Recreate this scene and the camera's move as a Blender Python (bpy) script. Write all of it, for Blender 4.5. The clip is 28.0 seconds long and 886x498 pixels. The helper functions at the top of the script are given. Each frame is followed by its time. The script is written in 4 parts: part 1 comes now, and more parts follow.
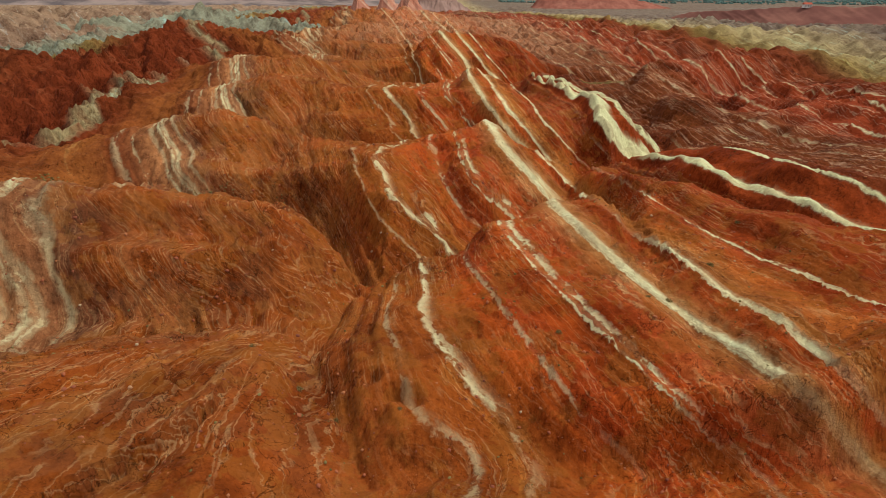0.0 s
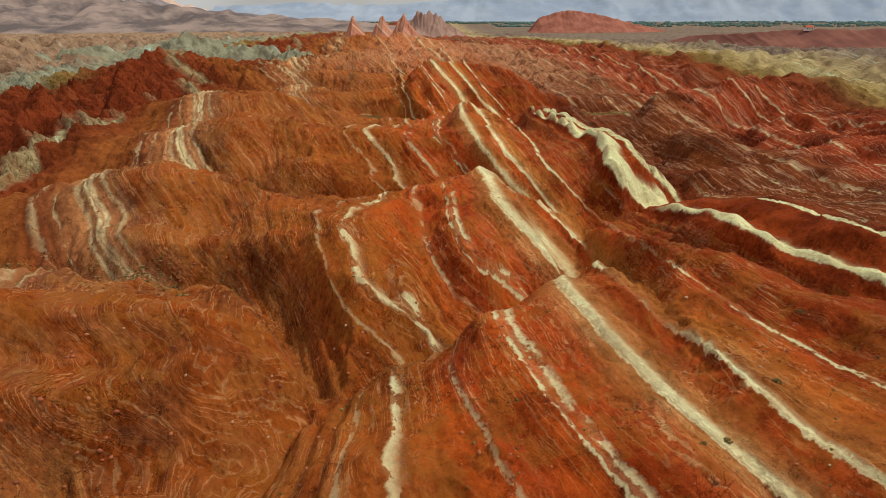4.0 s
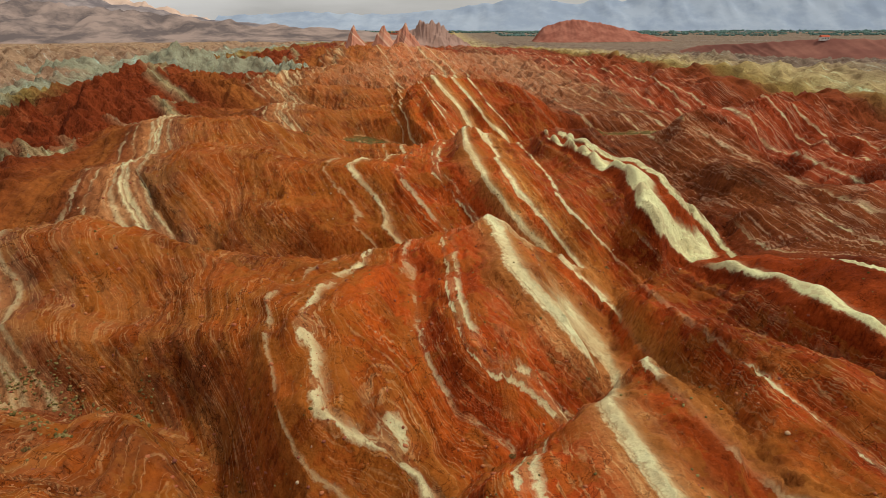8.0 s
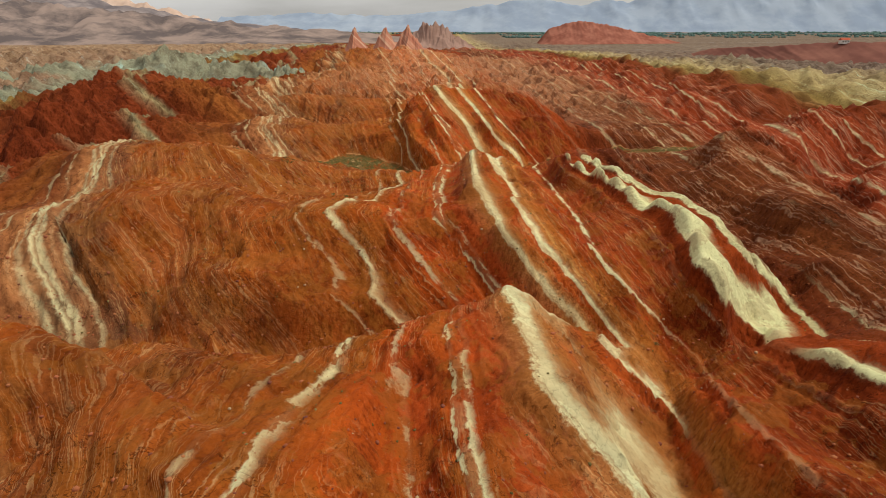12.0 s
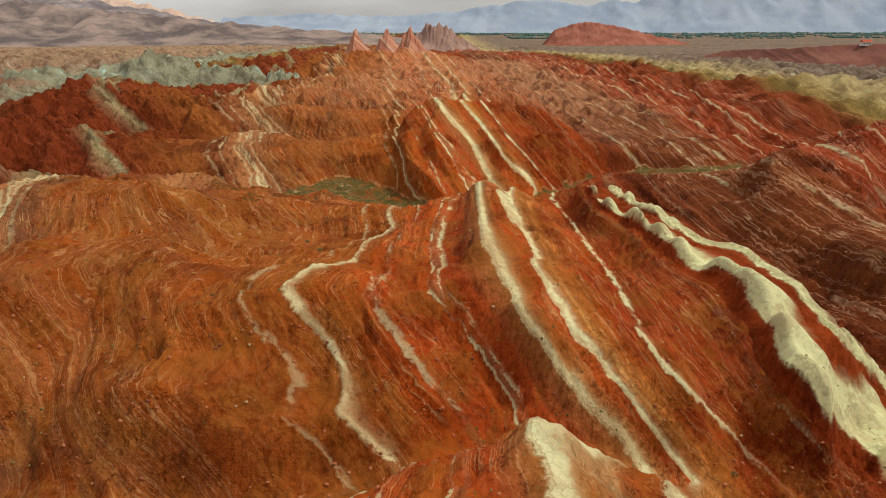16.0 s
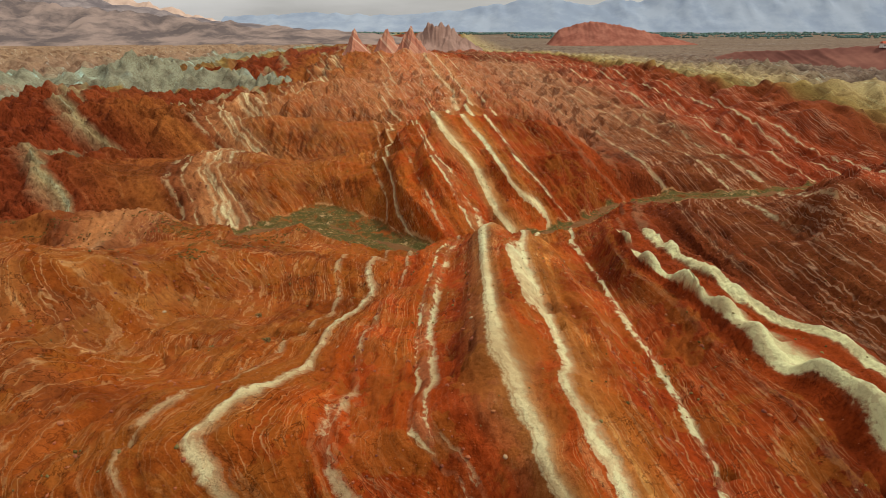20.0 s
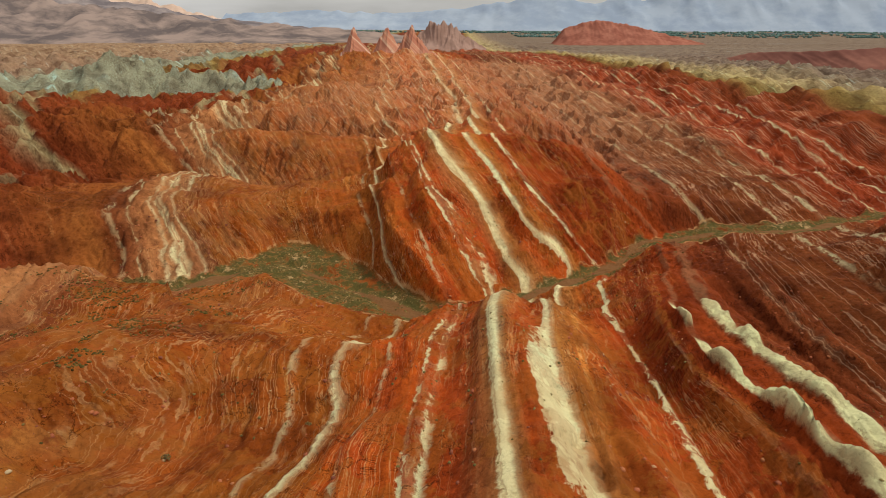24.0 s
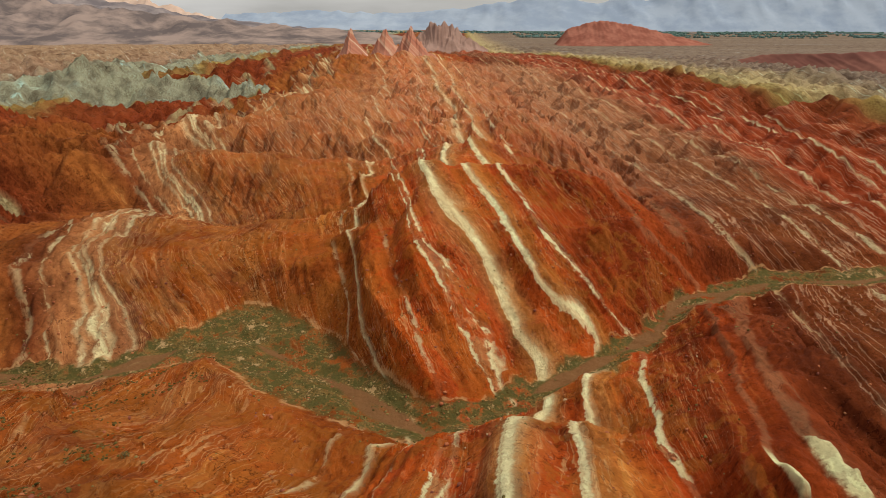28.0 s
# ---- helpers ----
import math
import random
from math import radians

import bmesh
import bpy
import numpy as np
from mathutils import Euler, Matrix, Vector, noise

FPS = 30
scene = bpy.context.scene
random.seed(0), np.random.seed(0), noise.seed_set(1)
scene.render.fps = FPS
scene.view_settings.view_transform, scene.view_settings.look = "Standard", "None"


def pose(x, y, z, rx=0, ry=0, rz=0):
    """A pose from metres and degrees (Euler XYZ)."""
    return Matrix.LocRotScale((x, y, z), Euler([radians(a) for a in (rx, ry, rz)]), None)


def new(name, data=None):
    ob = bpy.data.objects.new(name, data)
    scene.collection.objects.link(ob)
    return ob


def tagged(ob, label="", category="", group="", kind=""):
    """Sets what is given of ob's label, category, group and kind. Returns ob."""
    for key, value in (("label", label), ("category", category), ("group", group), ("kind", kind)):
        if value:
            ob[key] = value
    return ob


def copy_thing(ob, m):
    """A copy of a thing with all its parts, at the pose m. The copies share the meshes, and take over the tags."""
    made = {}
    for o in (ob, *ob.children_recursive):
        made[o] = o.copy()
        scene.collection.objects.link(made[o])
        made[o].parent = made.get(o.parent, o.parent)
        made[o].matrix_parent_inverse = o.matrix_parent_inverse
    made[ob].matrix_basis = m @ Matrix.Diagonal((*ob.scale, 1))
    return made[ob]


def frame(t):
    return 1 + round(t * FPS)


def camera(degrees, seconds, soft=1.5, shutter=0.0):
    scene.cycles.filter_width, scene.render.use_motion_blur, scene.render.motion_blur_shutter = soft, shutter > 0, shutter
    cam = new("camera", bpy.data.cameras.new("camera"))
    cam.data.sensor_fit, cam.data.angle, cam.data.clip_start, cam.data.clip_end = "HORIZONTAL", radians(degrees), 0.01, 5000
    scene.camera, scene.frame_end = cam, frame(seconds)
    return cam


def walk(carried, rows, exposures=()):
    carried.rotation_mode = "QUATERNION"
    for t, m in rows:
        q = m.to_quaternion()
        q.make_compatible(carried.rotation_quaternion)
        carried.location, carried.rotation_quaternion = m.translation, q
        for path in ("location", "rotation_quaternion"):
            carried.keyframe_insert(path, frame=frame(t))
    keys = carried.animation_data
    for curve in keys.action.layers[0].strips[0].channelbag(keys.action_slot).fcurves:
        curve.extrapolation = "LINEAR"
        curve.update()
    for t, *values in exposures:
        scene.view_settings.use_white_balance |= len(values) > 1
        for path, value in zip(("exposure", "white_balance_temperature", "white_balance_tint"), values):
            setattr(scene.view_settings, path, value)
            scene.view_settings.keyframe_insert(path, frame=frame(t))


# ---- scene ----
cam = camera(71.1, 28.0, soft=0.55)
METRES, EYE, TILT, LEAN, TURN = 240.0, 60.0, -22.6, -0.5, 0.0
ROWS = [
    (0.0, 0.0, 0.0, 0.0, 0.0, 0.0, -0.0),
    (0.5, 0.0019, 0.0125, 0.0059, -0.05, 0.27, 0.11),
    (1.0, 0.0036, 0.0255, 0.012, -0.1, 0.52, 0.2),
    (1.5, 0.0055, 0.0391, 0.0182, -0.13, 0.77, 0.29),
    (2.0, 0.0071, 0.0532, 0.0244, -0.14, 1.04, 0.35),
    (2.5, 0.0087, 0.0677, 0.031, -0.13, 1.28, 0.4),
    (3.0, 0.0103, 0.0826, 0.0376, -0.1, 1.54, 0.42),
    (3.5, 0.0116, 0.0977, 0.0445, -0.08, 1.77, 0.46),
    (5.5, 0.0154, 0.1614, 0.0729, 0.03, 2.51, 0.51),
    (6.0, 0.0159, 0.1776, 0.0803, 0.07, 2.55, 0.48),
    (6.5, 0.0161, 0.1943, 0.0876, 0.09, 2.61, 0.49),
    (7.0, 0.0163, 0.2111, 0.095, 0.14, 2.67, 0.44),
    (7.5, 0.0164, 0.2277, 0.1026, 0.17, 2.71, 0.44),
    (8.0, 0.0165, 0.2447, 0.1102, 0.23, 2.74, 0.43),
    (8.5, 0.0161, 0.2615, 0.1178, 0.26, 2.76, 0.42),
    (9.0, 0.0159, 0.2784, 0.1255, 0.31, 2.78, 0.38),
    (9.5, 0.0158, 0.2949, 0.1335, 0.36, 2.78, 0.37),
    (10.0, 0.0158, 0.3119, 0.1411, 0.39, 2.79, 0.37),
    (10.5, 0.0157, 0.3286, 0.149, 0.42, 2.8, 0.31),
    (11.0, 0.0156, 0.3456, 0.1568, 0.44, 2.8, 0.28),
    (11.5, 0.0155, 0.3622, 0.1646, 0.49, 2.82, 0.28),
    (12.0, 0.0154, 0.379, 0.1724, 0.51, 2.83, 0.27),
    (12.5, 0.0155, 0.3954, 0.1802, 0.55, 2.81, 0.23),
    (14.5, 0.0164, 0.462, 0.2106, 0.73, 2.87, 0.15),
    (15.0, 0.0169, 0.4784, 0.2183, 0.78, 2.86, 0.13),
    (15.5, 0.0172, 0.4947, 0.2259, 0.83, 2.87, 0.14),
    (16.0, 0.0179, 0.5106, 0.2335, 0.86, 2.87, 0.16),
    (16.5, 0.0184, 0.5266, 0.241, 0.88, 2.86, 0.14),
    (17.0, 0.0193, 0.5425, 0.2487, 0.93, 2.86, 0.16),
    (17.5, 0.0199, 0.5585, 0.2563, 0.93, 2.85, 0.14),
    (18.0, 0.0206, 0.5746, 0.2637, 0.97, 2.84, 0.11),
    (18.5, 0.0208, 0.591, 0.2711, 0.95, 2.83, 0.08),
    (19.0, 0.0215, 0.6073, 0.2785, 1.02, 2.83, 0.05),
    (19.5, 0.0216, 0.6237, 0.2862, 1.02, 2.81, 0.0),
    (20.0, 0.0222, 0.64, 0.2939, 1.05, 2.78, -0.01),
    (20.5, 0.0226, 0.6565, 0.3016, 1.09, 2.75, -0.05),
    (21.0, 0.0229, 0.6732, 0.3095, 1.15, 2.72, -0.1),
    (21.5, 0.0232, 0.6897, 0.3171, 1.2, 2.7, -0.12),
    (23.5, 0.0238, 0.7576, 0.3473, 1.21, 2.63, -0.25),
    (24.0, 0.0238, 0.7747, 0.3549, 1.23, 2.62, -0.27),
    (24.5, 0.0237, 0.7916, 0.3625, 1.25, 2.62, -0.29),
    (25.0, 0.024, 0.8083, 0.3704, 1.28, 2.59, -0.31),
    (25.5, 0.0243, 0.8251, 0.378, 1.3, 2.6, -0.3),
    (26.0, 0.0246, 0.8418, 0.3857, 1.32, 2.6, -0.3),
    (26.5, 0.0252, 0.8585, 0.3935, 1.34, 2.61, -0.3),
    (27.0, 0.0256, 0.8749, 0.4016, 1.36, 2.6, -0.3),
    (27.5, 0.026, 0.8913, 0.4095, 1.36, 2.6, -0.3),
    (28.0, 0.0267, 0.9078, 0.4171, 1.35, 2.61, -0.28),
]
walk(cam, [(t, pose(0, 0, EYE, TILT, LEAN, TURN) @ pose(METRES * x, METRES * y, METRES * z, 90 + pitch, roll, yaw)) for t, x, y, z, yaw, pitch, roll in ROWS],
     [(0.0, 0.0, 6050, 10.0), (3.0, 0.01, 6250, 10.0), (6.0, 0.03, 6450, 10.0), (28.0, 0.03, 6450, 10.0)])

# ---- daylight under thin cloud ----
SUN_AZ, SUN_EL = 84.0, 57.0     # degrees clockwise from straight ahead (+y), and up
world = bpy.data.worlds.new("sky")
scene.world = world
world.use_nodes = True
wn = world.node_tree
wn.nodes.clear()
w_out = wn.nodes.new("ShaderNodeOutputWorld")
w_bg = wn.nodes.new("ShaderNodeBackground")
w_sky = wn.nodes.new("ShaderNodeTexSky")
w_sky.sky_type = "NISHITA"
w_sky.sun_disc = False
w_sky.sun_elevation, w_sky.sun_rotation = radians(SUN_EL), radians(SUN_AZ)
w_sky.air_density, w_sky.dust_density, w_sky.ozone_density = 1.0, 3.0, 1.0
w_co = wn.nodes.new("ShaderNodeTexCoord")
w_map = wn.nodes.new("ShaderNodeMapping")
w_map.inputs["Scale"].default_value = (1.0, 1.0, 5.0)
w_cl = wn.nodes.new("ShaderNodeTexNoise")
w_cl.inputs["Scale"].default_value, w_cl.inputs["Detail"].default_value = 2.2, 8.0
w_cr = wn.nodes.new("ShaderNodeValToRGB")
w_cr.color_ramp.elements[0].position, w_cr.color_ramp.elements[0].color = 0.30, (0.45, 0.45, 0.45, 1)
w_cr.color_ramp.elements[1].position, w_cr.color_ramp.elements[1].color = 0.62, (0.95, 0.95, 0.95, 1)
w_mix = wn.nodes.new("ShaderNodeMix")
w_mix.data_type = "RGBA"
w_mix.inputs["B"].default_value = (9.9, 9.7, 9.3, 1)
wn.links.new(w_co.outputs["Generated"], w_map.inputs["Vector"])
wn.links.new(w_map.outputs["Vector"], w_cl.inputs["Vector"])
wn.links.new(w_cl.outputs["Fac"], w_cr.inputs["Fac"])
wn.links.new(w_cr.outputs["Color"], w_mix.inputs["Factor"])
wn.links.new(w_sky.outputs["Color"], w_mix.inputs["A"])
wn.links.new(w_mix.outputs["Result"], w_bg.inputs["Color"])
wn.links.new(w_bg.outputs["Background"], w_out.inputs["Surface"])
w_bg.inputs["Strength"].default_value = 0.070

sun_data = bpy.data.lights.new("sun", "SUN")
sun_data.energy, sun_data.angle, sun_data.color = 2.5, radians(9.0), (1.0, 0.93, 0.80)
sun = new("sun", sun_data)
sun.rotation_euler = (radians(90.0 - SUN_EL), 0.0, radians(180.0 - SUN_AZ))


# ---- small numeric helpers ----
def hash01(ix, iy, k):
    a = (ix.astype(np.int64) * 374761393 + iy.astype(np.int64) * 668265263 + k * 1274126177) & 0xFFFFFFFF
    a = ((a ^ (a >> 13)) * 1274126177) & 0xFFFFFFFF
    a = a ^ (a >> 16)
    return (a & 0xFFFFFF).astype(np.float64) / 0xFFFFFF


def gnoise(x, y, k=0):
    """Gradient noise, about -1 to 1."""
    ix, iy = np.floor(x), np.floor(y)
    fx, fy = x - ix, y - iy
    u, v = fx * fx * fx * (fx * (fx * 6 - 15) + 10), fy * fy * fy * (fy * (fy * 6 - 15) + 10)

    def corner(a, b):
        t = hash01(ix + a, iy + b, k) * 2 * math.pi
        return np.cos(t) * (fx - a) + np.sin(t) * (fy - b)
    n0 = corner(0, 0) * (1 - u) + corner(1, 0) * u
    n1 = corner(0, 1) * (1 - u) + corner(1, 1) * u
    return 1.4 * (n0 * (1 - v) + n1 * v)


def fbm(x, y, octaves, k=0, gain=0.5):
    s, a = 0.0, 1.0
    for o in range(octaves):
        s = s + a * gnoise(x * 2 ** o + 17.3 * o, y * 2 ** o - 9.1 * o, k + o)
        a *= gain
    return s


def smooth(a, b, x):
    t = np.clip((x - a) / (b - a), 0, 1)
    return t * t * (3 - 2 * t)


def rills(x, y, dx, dy, k):
    """Gullies that run down the slope; (dx, dy) points along the contour and grows with the slope."""
    ix, iy = np.floor(x), np.floor(y)
    fx, fy = x - ix, y - iy
    va, wt = 0.0, 0.0
    for i in (-1, 0, 1, 2):
        for j in (-1, 0, 1, 2):
            px = fx - i + 0.5 * hash01(ix + i, iy + j, k)
            py = fy - j + 0.5 * hash01(ix + i, iy + j, k + 7)
            w = np.exp(-2.0 * (px * px + py * py))
            va = va + w * np.cos(2 * math.pi * (px * dx + py * dy))
            wt = wt + w
    return 2.4 * np.sqrt(np.clip(0.5 + 0.5 * va / wt, 0, 1)) - 1.55      # sharp in the gullies, round on the ribs


# ---- the plan: crest lines and valley lines, (x, y, height) ----
PLAN = []


def line(*pts, pull=1.0, cut=0.0, wide=2.5, hill=""):
    """cut: metres by which a sharp crease (minus) or crest (plus) stands off the smooth land form; wide: its reach."""
    PLAN.append((np.array(pts, float), pull, cut, wide, hill))


# creek in front of the first ridge, and the gullies that feed it
line((-80, 137, 13.5), (-50, 138, 12.5), (-36, 138, 11.5), (-27, 132, 9.6), (-18.5, 118, 6.4), (-13, 110, 7), (-7, 115, 7.6), (4.5, 127, 7), (16, 142, 4.6), (31.5, 154, 5.4),
     (39, 184, 4.6), (45, 203, 4), (58, 206, 4), (70, 213, 4), (83, 231, 5.8), (84, 265, 9), (80, 295, 10.2), (75, 325, 9.6), (72, 352, 8.8), (76, 378, 6.3), cut=-2.2, wide=3.0)
line((-16, 104, 7.5), (-18, 92, 9), (-20, 80, 10.5), (-13, 65, 9.7), (-8, 56, 8), cut=-2.0)
line((-70, 72, 13.5), (-44, 80, 12.8), (-30, 86, 12), (-20, 82, 10.5), cut=-1.6)
line((39, 72, 13), (40.5, 85, 12.6), (38.5, 97, 12), (40, 113, 12.4), (41, 128, 12.3), (42, 142, 10), (38, 162, 6), cut=-1.2)
line((48.9, 79, 16), (46.7, 90, 15), (45.2, 100, 14.7), (45, 114, 13.4), (46, 124, 14), hill="slope")
line((35.7, 122.7, 17), (35, 136, 15.2), (34.7, 148.6, 12.6), hill="slope")
line((14.4, 116, 15.7), (19.2, 93.5, 15.8), (38, 84, 14.4), hill="slope")
line((110, 120, 12), (78, 131, 11.5), (61, 163, 10), (52, 190, 6), cut=-1.8)
line((-4, 56, 6.5), (10, 63, 3), (20, 64.5, 1), (32, 64.5, 0.5), (50, 62, 0.5), (60, 66, 1), (92, 76, 2), cut=-0.6)
line((-4, 46, 6), (28, 46, 0), (60, 48, 0), (95, 52, 1))
# foreground bulges
line((-75, 56, 19), (-45, 55, 17.5), (-29, 60, 15.6), (-25, 70, 14), (-26, 50, 13), hill="bulge")
line((-8, 72, 13.5), (-5, 62, 11.5), hill="slope")
# left mound
line((-80, 90, 28), (-66, 93, 29.5), (-54, 96, 29.3), (-46, 100, 28), (-37, 103, 26), (-31, 106, 23.3), (-25, 109, 18.5), cut=0.5, wide=5, hill="mound")
line((-52, 90, 23), (-40, 90.5, 22), (-31, 97, 20), hill="mound")
line((-66, 112, 23), (-50, 114, 21.8), (-45, 121, 19.6), (-36, 124, 17.4), (-28.5, 120, 15.4), (-22.5, 113, 12.5), hill="mound")
# striped slope between the gullies
line((-3.5, 108, 12.2), (-3.5, 90, 12.2), (-5, 72, 13.8), hill="slope")
line((9, 89, 13), (16, 80, 11.8), (20.3, 69.5, 10), (31, 69.5, 10.6), (48, 67, 13.8), (58, 72, 15), (72, 79, 16), (95, 84, 16.5), cut=1.5, wide=1.3, hill="slope")
line((24, 129, 17), (28, 110, 19), (35, 98, 14), (39, 88, 12), hill="slope")
line((88, 102, 18), (70, 113, 18.6), (61, 124, 17.6), (55, 137, 19.5), (46, 158, 15), (45, 170, 13), (46, 181, 11), (48.5, 190, 7.5), cut=0.6, hill="spur")
line((59.7, 110, 13.6), (52.6, 119.3, 15.4), (48.5, 134.7, 15.6), hill="spur")
# pale-humped hill beside the creek
line((112, 140, 19.5), (86, 149, 20.4), (85, 167.5, 19.4), (80, 180, 17.8), (74, 190, 14.8), (68, 196, 11), hill="humped")
line((81, 140, 14), (72.7, 151, 15.2), (66.5, 162, 16.2), (69.5, 177, 14.4), hill="humped")
# first ridge
line((-95, 160, 21), (-80, 165, 25), (-69, 165, 27.5), (-59, 167, 29.3), (-49, 167, 26.8), (-36, 165, 23.6), (-24, 151, 23.5), (-16, 139, 24), cut=0.4, wide=4, hill="first")
line((-62, 149, 20), (-43, 145, 19.6), (-33, 145.5, 20.2), (-20.5, 141, 22.4), hill="first")
line((5.2, 185, 20), (5.5, 164, 19.6), (9, 145.5, 18.6), hill="first")
line((15, 191.5, 21), (16, 168, 20.8), (22.9, 160, 13.4), (29.7, 154.5, 8.8), hill="first")
line((-23, 161, 20.6), (-40, 175, 18.5), hill="first")
line((-1, 172, 18.5), (-0.8, 157.5, 16.4), (0.4, 146, 15.8), (2, 134, 9.5), cut=-0.5)
line((-12.5, 130, 20), (-14, 150, 23.6), hill="first")
line((-16, 139, 23.8), (-11, 155, 22.3), (-5, 172, 20), (6, 184, 21.6), (14, 192, 21.6), (22, 194, 16), (33.7, 192.5, 9.2), cut=0.8, wide=3, hill="first")
# valley behind it
line((-95, 176, 15), (-70, 184, 13), (-46, 190, 12), (-30, 192, 11), (-10, 197, 11), (8, 203, 10), (24, 205, 8.5), (40, 203, 7), (50, 200, 5.2), cut=-2.0, wide=3)
# second ridge: front edge, western top, backbone, side spurs
line((-80, 196, 19.5), (-74, 215, 28), (-60, 221, 32.5), (-47, 226, 31), (-33, 217, 28), (-17, 222.5, 29.4), (-4, 226, 25.5), (9, 229, 27.5), (22, 231, 27), (30, 219, 22), hill="second")
line((-100, 268, 31), (-80, 254, 34), (-56, 251, 36.6), (-49, 266, 30), (-37, 286, 23.7), (-28, 302, 18.3), (-25, 318, 12.5), hill="second")
line((-36, 204, 22.8), (-27, 203, 22), (-20.5, 200.5, 18), (-12.6, 205.5, 18), hill="second")
line((6, 218.8, 17.6), (10, 212.5, 11))
line((18, 222, 26.6), (22, 217, 22.6), (24.4, 214, 17.6), hill="second")
line((33.5, 216, 19.8), (37, 209.5, 14.6), (41, 205, 8), hill="second")
line((3.4, 233, 25.8), (1, 246, 25.2), (2, 261, 24.4), (3.5, 286, 23), (5.5, 301, 20.2))
line((9.5, 235, 29.3), (13, 252, 29), (13.4, 269, 29), (12.4, 288, 27), (13.6, 299, 24.4), (14.5, 309, 19), (14, 317, 12.6), cut=0.6, hill="second")
line((22.5, 234, 25.2), (21, 268, 25.6), (21.4, 285, 24.4), (21.8, 301, 21.6), (23.5, 310, 17.4), (25, 318, 12), cut=0.6, hill="second")
line((-31, 246, 23.6), (-24.5, 270, 20.2), (-15, 271, 21.4), (-8, 271, 21.6), (-9, 288, 20.8), (-8, 304, 14.5), cut=-0.3)
line((34.5, 226, 19.4), (36, 240, 19.4), (36, 262, 19.6), (34, 282, 18.5), (33.5, 300, 18), cut=-1.2, wide=2)
line((41.5, 277, 23.4), (42, 297, 24.6), hill="pale")
line((55.5, 257, 22.6), (63, 252, 21.8), (64, 235, 22.2), (66, 227.5, 18.2), hill="pale")
line((57, 207, 13.8), (54, 214, 16.5), (56.5, 226, 18.4), (55.5, 238, 20.4), (50, 248, 21.4), (50.5, 266, 24.6), (49, 294, 22.5), (50, 316, 22.5), (41, 328, 14), cut=0.8, wide=3, hill="pale")
line((67, 292, 19.5), (65, 307, 20.5), (63, 321, 22), (57, 335, 18.6), (60, 352, 14), hill="pale")
line((74, 232, 12), (74, 262, 14), (62, 290, 16.5), (57, 312, 18), cut=-1.0)
line((93, 326, 13.3), (82, 345, 12.5), (80, 362, 10), hill="low")
line((-96, 300, 24.5), (-82, 303, 25), (-66, 307, 23), (-45, 304, 19), (-38, 316, 13.5), hill="second")
# dry wash
line((-210, 322, 16), (-160, 327, 14.5), (-110, 327, 12.5), (-58, 332, 10.5), (-38, 349, 11), (-19, 338, 8.8), (2, 321, 9), (13, 327, 9),
     (29, 339, 9), (48, 355, 9.2), (57, 369, 9), (75, 379, 9), (90, 385, 9), (106, 383, 9.6), (140, 400, 9), (210, 440, 7), pull=1.7)
# third ridge
line((-125, 365, 24), (-95, 368, 21.5), (-74, 378, 24), (-66, 356, 19.5), (-62, 364, 21.5), (-52, 369, 22.5), (-40, 376, 22), (-25, 373, 21), (-11, 366, 27.3), (1, 381, 37.2),
     (19, 390, 35), (36, 394, 32), (45, 394, 30.5), (57, 386, 21.6), (75, 389, 17), (90, 402, 14), cut=0.8, wide=3, hill="third")
line((3.8, 327.2, 11.6), (-3.6, 338.5, 19.8), (-9.5, 353, 25.8), (-11, 366, 28), hill="third")
line((13.2, 333.8, 10.8), (6.9, 341.5, 20.6), (-1.6, 350, 29.4), (0, 368, 34), (1, 381, 37), hill="third")
line((18, 345.6, 15.3), (13.2, 356, 23.8), (10, 370, 31), hill="third")
line((21.7, 353, 23), (17, 366, 29), hill="third")
line((37.5, 354, 13.4), (38.3, 371.5, 26.6), hill="third")
line((50, 357, 10.6), (44.4, 363.5, 17.6), (45, 380, 26), hill="third")
line((-17, 350, 15.5), (-19, 366, 21.5), (-26, 371, 20.4), hill="third")
line((-66, 347, 14), (-75, 361, 21.5), hill="third")
line((70, 350, 16), (63, 338, 19), hill="pale")
# north of the third ridge
line((-130, 410, 15), (-80, 415, 13), (-45, 402, 16), (-20, 398, 25), (-6, 404, 27), (6, 405, 29), (30, 412, 19), (55, 412, 12), cut=-2.0, wide=4)
line((1, 383, 37), (6, 405, 30), (12, 438, 32), (20, 470, 24), (24, 502, 30), (14, 545, 25), (5, 600, 30), (-5, 640, 29), (-12, 700, 24), (-25, 760, 25), (-45, 850, 20), cut=1.5, wide=5, hill="backbone")
line((-77, 440, 27), (-50, 436, 27), (-20, 432, 25), (12, 440, 31), (40, 432, 24), (62, 440, 16), cut=1.0, wide=4, hill="backbone")
line((-73, 494, 27), (-40, 502, 26), (-10, 500, 26), (24, 502, 30), (52, 495, 22), (66, 500, 15), cut=1.0, wide=4, hill="backbone")
line((-70, 568, 29), (-40, 590, 25), (5, 600, 30), (36, 590, 20), cut=1.0, wide=4, hill="backbone")
line((-95, 470, 12), (-55, 466, 14), (-15, 465, 16), (5, 470, 19), (19, 468, 25), (40, 465, 16), (64, 470, 10), cut=-1.5, wide=4)
line((-100, 530, 12), (-60, 532, 14), (-30, 545, 15), (0, 552, 20), (14, 547, 24), (45, 548, 12), cut=-1.5, wide=4)
line((-97, 457, 25), (-130, 452, 26), (-80, 520, 27), (-55, 580, 27), (-80, 680, 24), (-120, 800, 22), (-140, 860, 18), cut=2.0, wide=6, hill="grey")
